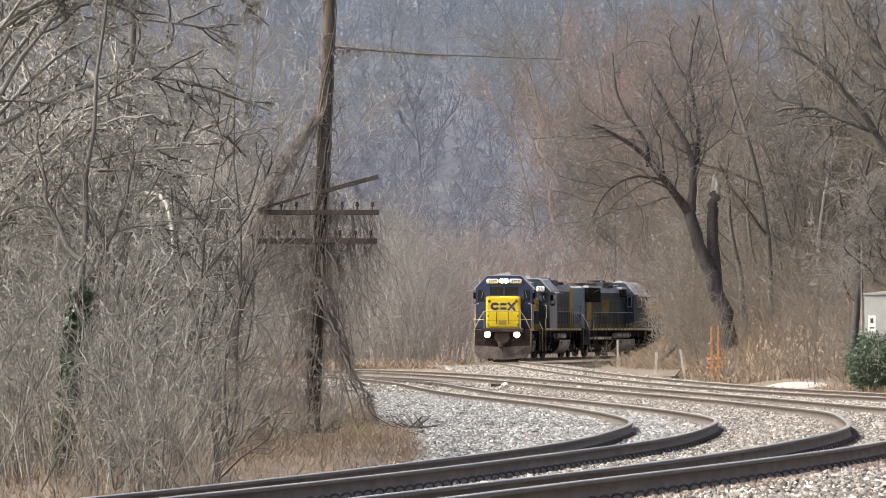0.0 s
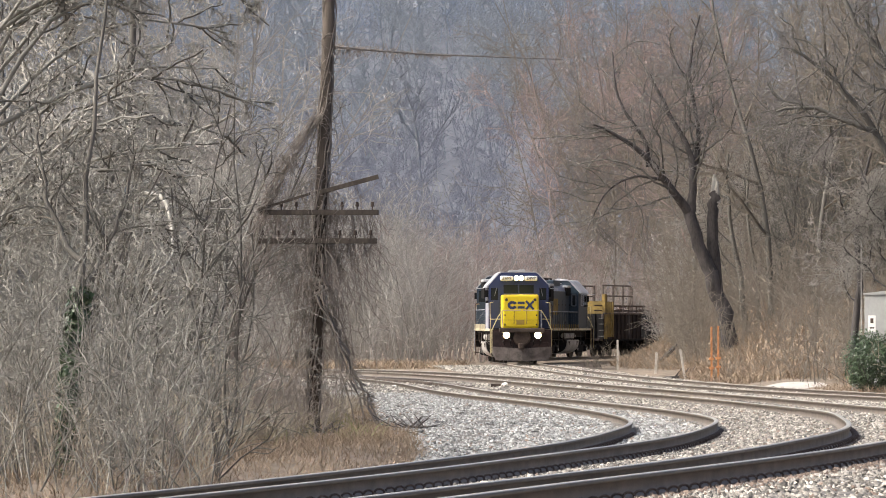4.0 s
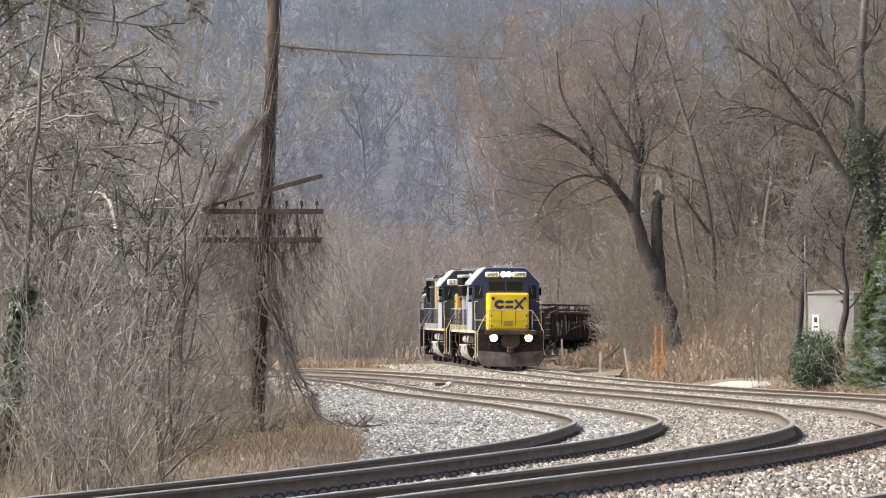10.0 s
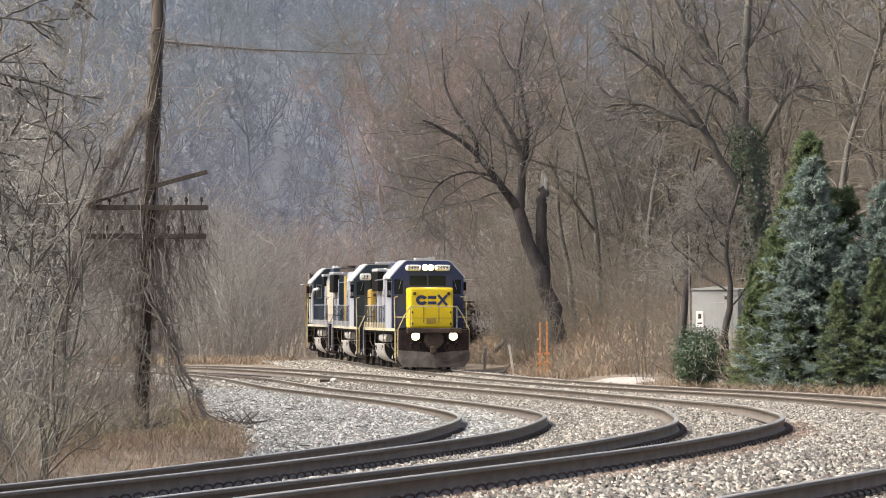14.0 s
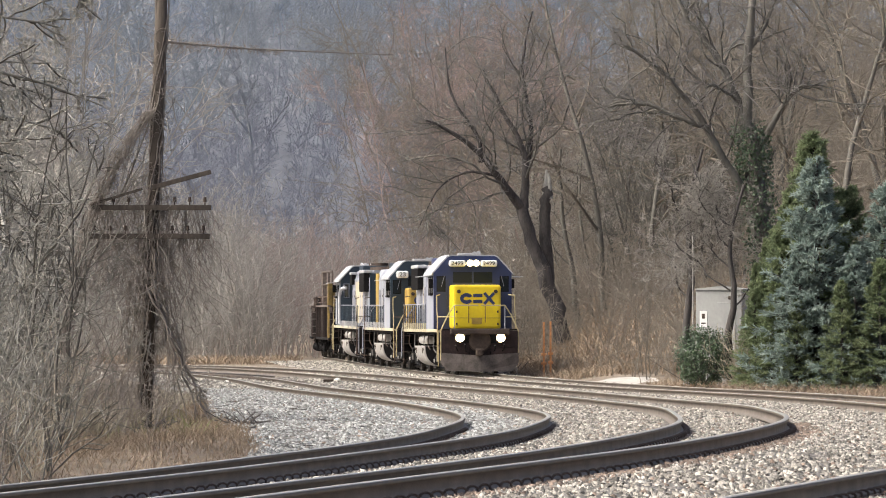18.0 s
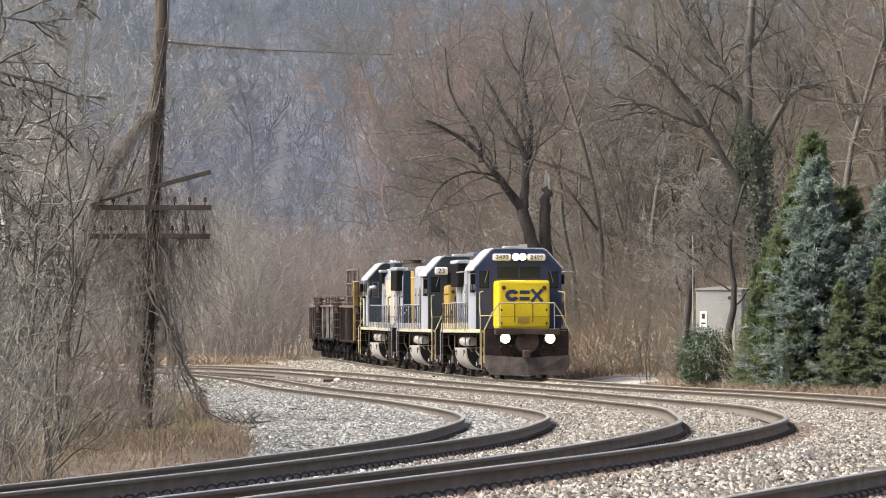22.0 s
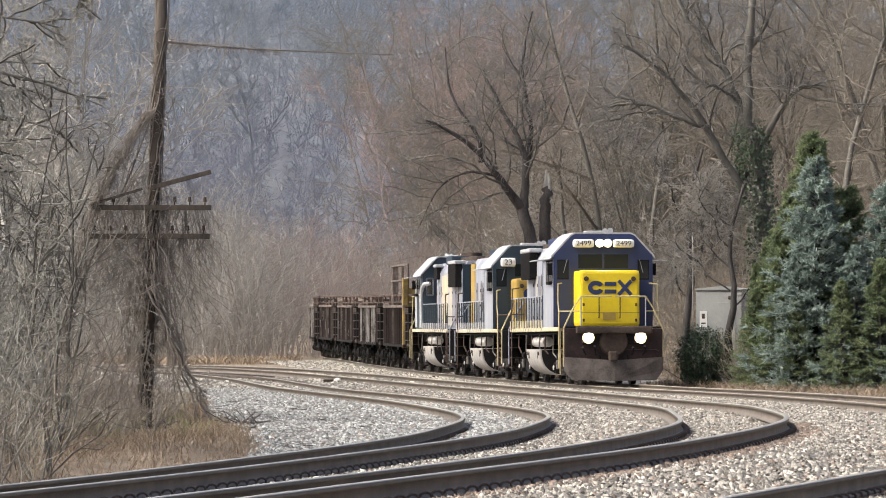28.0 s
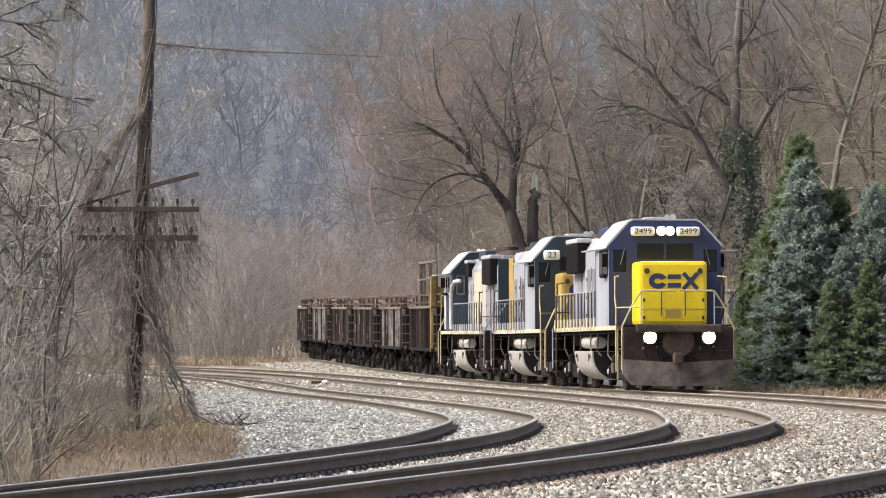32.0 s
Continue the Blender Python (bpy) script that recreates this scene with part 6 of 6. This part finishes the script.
    for k in range(16):
        part("old_tie", box(B(), (0, 0, 0), (0.22, 2.4, 0.17), 0.015, pose(heap.uniform(-0.95, 0.95), heap.uniform(-2.4, 2.4), 2.62 + heap.uniform(0, 0.28), heap.uniform(-6, 6), heap.uniform(-9, 9), heap.uniform(-16, 16))), M_TIE if k % 3 else M_RUSTRAIL, th)
    for sx in (-1, 1):
        for k in range(3):
            y = -2.6 + 2.4 * k + heap.uniform(-0.5, 0.5)
            part("rack_brace", tube(B(), (sx * 1.22, y, 2.72), (sx * 1.22, y + heap.uniform(0.4, 0.8), 3.12), 0.03, n=5), M_CHORD, th)
    if tall:
        for sx in (-1, 1):
            part("yellow_post", box(B(), (sx * 1.38, L - 0.25, 2.4), (0.22, 0.40, 2.9), 0.03), M_DULLYELLOW, th, "yellow steel end post")
            part("platform_rail", pipe(B(), [(sx * 1.25, L - 0.3, 3.3), (sx * 1.25, L - 0.3, 4.4), (sx * 1.25, L - 6.2, 4.4), (sx * 1.25, L - 6.2, 2.7)], 0.05), M_CHORD, th)
            part("platform_midrail", pipe(B(), [(sx * 1.25, L - 0.3, 3.75), (sx * 1.25, L - 6.2, 3.75)], 0.045), M_CHORD, th)
            for y in (L - 2.3, L - 4.3):
                part("platform_post", box(B(), (sx * 1.25, y, 3.55), (0.10, 0.10, 1.7), 0.01), M_CHORD, th)
            part("mast", box(B(), (sx * 1.2, L - 5.9, 3.45), (0.16, 0.16, 2.0), 0.02), M_CHORD, th)
        for k in range(4):
            part("yellow_rib", box(B(), (-1.46, L - 0.55 - 0.36 * k, 2.3), (0.09, 0.20, 2.2), 0.02), M_DULLYELLOW, th, "grimy yellow side rib")
        part("bulkhead", box(B(), (0, L - 0.15, 2.55), (2.7, 0.12, 1.75), 0.02), M_DULLYELLOW, th, "dull yellow bulkhead")
    return th


TRAIN = []            # thing, distance of its middle behind the nose, half of the truck spacing, its wheels
back = -1.6
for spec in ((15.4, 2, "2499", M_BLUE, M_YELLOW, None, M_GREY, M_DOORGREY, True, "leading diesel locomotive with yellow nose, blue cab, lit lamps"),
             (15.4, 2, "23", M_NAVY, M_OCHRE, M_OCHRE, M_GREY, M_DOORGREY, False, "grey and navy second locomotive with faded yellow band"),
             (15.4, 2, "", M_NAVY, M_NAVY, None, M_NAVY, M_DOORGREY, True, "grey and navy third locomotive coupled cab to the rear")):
    w = []
    ob = locomotive(*spec, w)
    TRAIN.append((ob, back + spec[0] / 2, spec[0] / 2 - 3.4, w, len(TRAIN) == 2))
    back += spec[0]
for k in range(10):
    w = []
    ob = gondola(w, "rusty gondola with yellow bulkhead and rail platform" if k == 0 else "rusty dark ribbed gondola with pale paint marks", k == 0, k % 3 == 1)
    TRAIN.append((ob, back + 5.3, 3.0, w, False))
    back += 10.6


# ======== small things by the line ========
def slab(x, y):
    th = thing("concrete_slab", on_ground(x, y, -20), "low grey concrete slab under the cabinet", "slab")
    part("slab_block", box(B(), (0, 0, 0.16), (2.5, 2.4, 0.52), 0.03), M_SHED, th)


slab(9.2, 128.0)


def shed():
    th = thing("equipment_cabinet", on_ground(8.95, 128.0, -20) @ pose(0, 0, 0.42) @ Matrix.Diagonal((0.72, 0.55, 1.12, 1)), "grey steel equipment cabinet with a door", "cabinet")
    part("body", box(B(), (0, 0, 1.25), (2.1, 2.0, 2.5), 0.03), M_SHED, th)
    part("roof", prism(B(), ((-1.09, 2.5), (1.09, 2.5), (1.09, 2.54), (0, 2.61), (-1.09, 2.54)), 1, -1.08, 1.08), M_SHED, th)
    door = part("door", box(B(), (0.35, -1.01, 1.2), (0.85, 0.05, 1.9), 0.01), M_SHED, th)
    part("handle", box(B(), (0.02, -1.05, 1.2), (0.05, 0.05, 0.2), 0.01), M_GRIME, door)
    part("vent", box(B(), (0.55, -1.02, 2.28), (0.22, 0.03, 0.10)), M_GRIME, th)
    sign = part("sign", box(B(), (-0.70, -1.015, 1.68), (0.34, 0.02, 0.46), 0.004), M_WHITE, th, "small white notice")
    part("notice_bar", box(B(), (-0.70, -1.03, 1.76), (0.14, 0.01, 0.14)), M_GRIME, sign)
    part("notice_bar", box(B(), (-0.70, -1.03, 1.56), (0.2, 0.01, 0.04)), M_GRIME, sign)


shed()
mast = thing("antenna_mast", on_ground(7.85, 126.0), "thin white antenna mast beside the cabinet", "mast")
part("pole", tube(B(), (0, 0, -0.2), (0, 0, 5.0), 0.026, 0.018, 8), M_TANK, mast)
part("base", box(B(), (0, 0, 0.1), (0.2, 0.2, 0.3), 0.02), M_ORANGE, mast)

drive = grid_sheet("gravel_drive", np.linspace(4.3, 8.3, 28), np.linspace(135, 150, 18), lambda x, y: ground_z(x, y) + 0.02 - 0.07 * (((x - 6.4) / 1.9) ** 2 + ((y - 142.5 - (x - 6.4) * 1.2) / 7) ** 2) ** 2, M_DIRT)
tagged(drive, "pale gravel drive patch beside the track", "drive", kind="structure")


def marker(x, y, h, lean, mat, name, label, wide=0.06):
    th = thing(name, on_ground(x, y), label, "post")
    part("post", box(B(), (0, 0, h / 2 - 0.1), (wide, wide, h + 0.2), 0.008, pose(0, 0, 0, 0, lean)), mat, th)
    return th


for x in (3.92, 4.18):
    p = marker(x, 156, 2.2, 0, M_ORANGE, "orange_marker", "weathered orange steel marker post", 0.075)
    for z in (0.6, 0.95):
        part("bracket", box(B(), (0, -0.06, z), (0.2, 0.06, 0.1), 0.01), M_ORANGE, p)
marker(0.36, 200, 1.5, 0, M_STAKE, "stake", "white painted wooden stake", 0.10)
marker(3.03, 163, 1.3, -9, M_STAKE, "stake", "leaning pale wooden stake", 0.09)
marker(2.02, 180, 0.95, 3, M_STAKE, "stake", "short pale wooden stake", 0.11)


def litter(n, seed):
    """Fallen sticks strewn over the ballast beside the thicket."""
    rng = np.random.default_rng(seed)
    y = rng.uniform(48, 96, n)
    x = np.interp(y, TRACKS["inner"].p[70:450, 1], TRACKS["inner"].p[70:450, 0]) - left_edge(y) + 0.3 + 2.4 * rng.uniform(0, 1, n) ** 2
    p = np.stack([x, y, np.maximum(bed_z(x, y), ground_z(x, y)) + 0.035], 1)
    d = np.stack([rng.normal(0, 1, n), rng.normal(0, 1, n), rng.normal(0, 0.08, n)], 1)
    pts = grow(rng, p, d, rng.uniform(0.12, 0.45, n), 3, 0.15, 0.0)
    ob = new("fallen_sticks", fast_mesh("fallen_sticks", *tubes(pts, rng.uniform(0.005, 0.012, n), np.full(n, 0.004)), M_BARK_DARK))
    tagged(ob, "dark fallen sticks strewn over grey ballast", "sticks", kind="stuff")


litter(80, 61)


def brush_pile(x, y, size, seed):
    rd = random.Random(seed)
    th = thing("brush_pile", on_ground(x, y), "small heap of dark dead sticks on the ballast edge", "brush pile")
    for _ in range(26):
        a, b = rd.uniform(0, 6.3), rd.uniform(0.02, 0.5) * size
        c = (rd.gauss(0, 0.25) * size, rd.gauss(0, 0.25) * size, 0.05)
        part("stick", tube(B(), c, (c[0] + math.cos(a) * size * rd.uniform(0.4, 1), c[1] + math.sin(a) * size * 0.6, 0.05 + b), 0.014, 0.006, 5), M_BARK_DARK, th)


brush_pile(-3.5, 71, 0.55, 4)
brush_pile(-5.2, 72, 0.5, 5)


def trunk_tree(x, y, r, seed, label, slant=0.0, bark=M_BARK_MID, tall=1.0):
    """A dark upright trunk with a few high limbs."""
    g = float(ground_z(x, y))
    rd = random.Random(seed)
    limbs = []
    for k in range(5):
        z0, w = 3.0 + 1.1 * k, rd.choice((-1, 1)) * rd.uniform(1.2, 2.8)
        limbs.append((((x, 0, z0), (x + w * 0.3, 0.2, z0 + 0.5 + rd.uniform(0, 0.5)), (x + w * 0.42, rd.uniform(-1, 1), z0 + 1.6), (x + w * rd.uniform(0.5, 1.0), rd.uniform(-1, 1), z0 + 2.4), (x + w * rd.uniform(0.4, 1.0), rd.uniform(-1, 1), z0 + 3.6)), r * 0.20, 0.012))
    stem = ((x + 0.05, 0, g - 0.4), (x - 0.05 + slant * 2, 0, 2.0), (x + 0.1 + slant * 4, 0, 4), (x - 0.02 + slant * 6.4, 0, 6.4), (x + 0.45 + slant * 10, 0, 9.5))
    stem = tuple((a, b, c * tall if c > 0 else c) for a, b, c in stem)
    limbs = [(tuple((a + slant * c, b, c * tall) for a, b, c in pts), r0, r1) for pts, r0, r1 in limbs]
    limbed_tree(x, y, label, (("trunk", stem, r, r * 0.3),), limbs, bark, M_TWIG_PALE, seed, (14, 3.4), 0.006)


trunk_tree(8.95, 124.8, 0.14, 41, "dark bare trunk standing before the grey cabinet", bark=M_BARK_DARK, tall=0.6)
trunk_tree(8.05, 131.5, 0.15, 42, "dark bare tree behind the antenna mast", bark=M_BARK_DARK, tall=0.75)
trunk_tree(6.5, 186, 0.19, 43, "slanting grey-brown tree on the wooded bank", -0.15)
trunk_tree(7.3, 190, 0.13, 44, "slim tree behind the leaning one", -0.12)
for k, (x, y, r, slant) in enumerate(((9.6, 205, 0.17, 0.03), (11.4, 212, 0.21, -0.05), (13.6, 208, 0.16, 0.06), (15.6, 216, 0.22, -0.02), (18.4, 222, 0.2, 0.04), (8.9, 222, 0.16, -0.06))):
    trunk_tree(x, y, r, 60 + k, "bare grey-brown tree up the bank", slant)
thicket("bank_saplings", 130, rect(7.8, 15, 186, 206), (4, 11), 0.05, ((9, 0.2, 0.75, 0.42, 5, 0.3, 0.02, 0.014), (7, 0.1, 0.9, 0.5, 4, 0.4, 0.0, 0.008)), M_BARK_MID, "dark bare saplings crowding up the bank", 57, "saplings", lean=0.16, wander=0.14, sides=3)
thicket("bank_brush", 330, lambda r, n: (lambda y: (np.interp(y, TRACKS["outer"].p[70:640, 1], TRACKS["outer"].p[70:640, 0]) + 4.3 + 8 * r.uniform(0, 1, n), y))(r.uniform(158, 232, n)), (0.25, 1.5), 0.009,
        ((7, 0.15, 0.8, 0.5, 4, 0.35, 0.0, 0.007),), M_TWIG_BROWN, "low brown brush and dead stems on the bank", 51, lean=0.5, sides=2, clear=False)
thicket("bank_brush", 150, rect(4.6, 9.5, 148, 168), (0.25, 1.0), 0.009, ((8, 0.15, 0.8, 0.5, 4, 0.35, 0.0, 0.0065),), M_TWIG_BROWN, "low brown brush below the wooded bank", 53, lean=0.4, sides=2, clear=False)
thicket("bank_brush", 220, rect(8.3, 9.7, 121.5, 124.2), (0.8, 2.3), 0.008, ((8, 0.15, 0.6, 0.5, 4, 0.3, 0.0, 0.0055),), M_STRAW, "tan dead brush beside the evergreen shrub", 52, lean=0.3, sides=2)


def fallen_log(a, b, r, label):
    th = thing("fallen_log", Matrix.Translation((a[0], a[1], float(ground_z(a[0], a[1])))), label, "log")
    d = (b[0] - a[0], b[1] - a[1], b[2])
    part("log", tube(B(), (0, 0, 0.1), d, r, r * 0.5, 9), M_BARK_DARK, th, smooth=True)
    for t in (0.35, 0.6, 0.8):
        part("snag", tube(B(), (d[0] * t, d[1] * t, d[2] * t + 0.05), (d[0] * t + 0.3, d[1] * t, d[2] * t + 0.45), r * 0.35, r * 0.12, 6), M_BARK_DARK, th)


fallen_log((2.4, 198), (4.45, 201, 2.2), 0.12, "dark fallen branch leaning on the bank")
fallen_log((2.15, 164.5), (3.5, 166, 0.25), 0.10, "dark fallen limb in the leaf litter")


def switch_lamp(s, key, side, white=True):
    x, y, z, tx, ty, e = (float(v) for v in TRACKS[key].at(s))
    th = thing("rail_lubricator", Matrix.Translation((x + side * ty, y - side * tx, z - 0.2)), "dark steel box with a white rock beside the rail", "trackside box")
    part("box", box(B(), (-0.16, 0, 0.03), (0.30, 0.3, 0.13), 0.02), M_GRIME, th)
    if white:
        bm = B()
        bmesh.ops.create_icosphere(bm, subdivisions=2, radius=0.10, matrix=pose(0.12, -0.05, 0.06) @ Matrix.Diagonal((1.1, 1, 0.8, 1)))
        part("white_cap", bm, M_WHITE, th, "white painted cap", smooth=True)


switch_lamp(112.25, "inner", -0.95)
switch_lamp(101.75, "middle", -0.95)
switch_lamp(138, "outer", -0.95, False)


# ======== what moves: the train along the outer track, its wheels turning ========
NOSE_AT = ((0, 195.09), (1, 191.93), (2, 188.69), (3, 185.41), (6, 175.95), (8, 168.91), (9, 165.28), (10, 161.60), (11, 157.89), (12, 154.36), (13, 150.99), (14, 147.56), (16.5, 139.04), (18, 134.01),
           (19, 130.66), (20, 127.22), (21, 123.79), (22, 120.45), (23, 117.13), (24, 113.87), (25, 110.48), (27.5, 102.00), (28, 100.25), (29, 96.77), (30, 93.22), (31, 89.88), (32, 86.31))




def motions():
    track = TRACKS["outer"]
    tn, sn = zip(*NOSE_AT)
    times = [round(0.5 * k, 2) for k in range(65)]
    for ob, behind, half, wheels, turned in TRAIN:
        rows = []
        for t in times:
            s = float(spline(tn, sn, t)) + behind
            a, b = ([float(v) for v in track.at(s + d)] for d in (-half, half))
            d = Vector((a[0] - b[0], a[1] - b[1], a[2] - b[2])).normalized()
            right = d.cross(Vector((0, 0, 1))).normalized()
            m = Matrix((right, d, right.cross(d))).transposed().to_4x4()
            rows.append((t, Matrix.Translation(((a[0] + b[0]) / 2, (a[1] + b[1]) / 2, (a[2] + b[2]) / 2)) @ m @ pose(0, 0, 0, 0, 0, 180 if turned else 0)))
        walk(ob, rows)
        for w, radius in wheels:
            place = w.location.copy()
            turn = []
            for k in range(193):
                t = k / 6
                t = min(t, 32.0)
                roll = (NOSE_AT[0][1] - float(spline(tn, sn, t))) / radius
                turn.append((t, Matrix.Translation(place) @ Matrix.Rotation(roll if turned else -roll, 4, "X")))
            walk(w, turn)


motions()
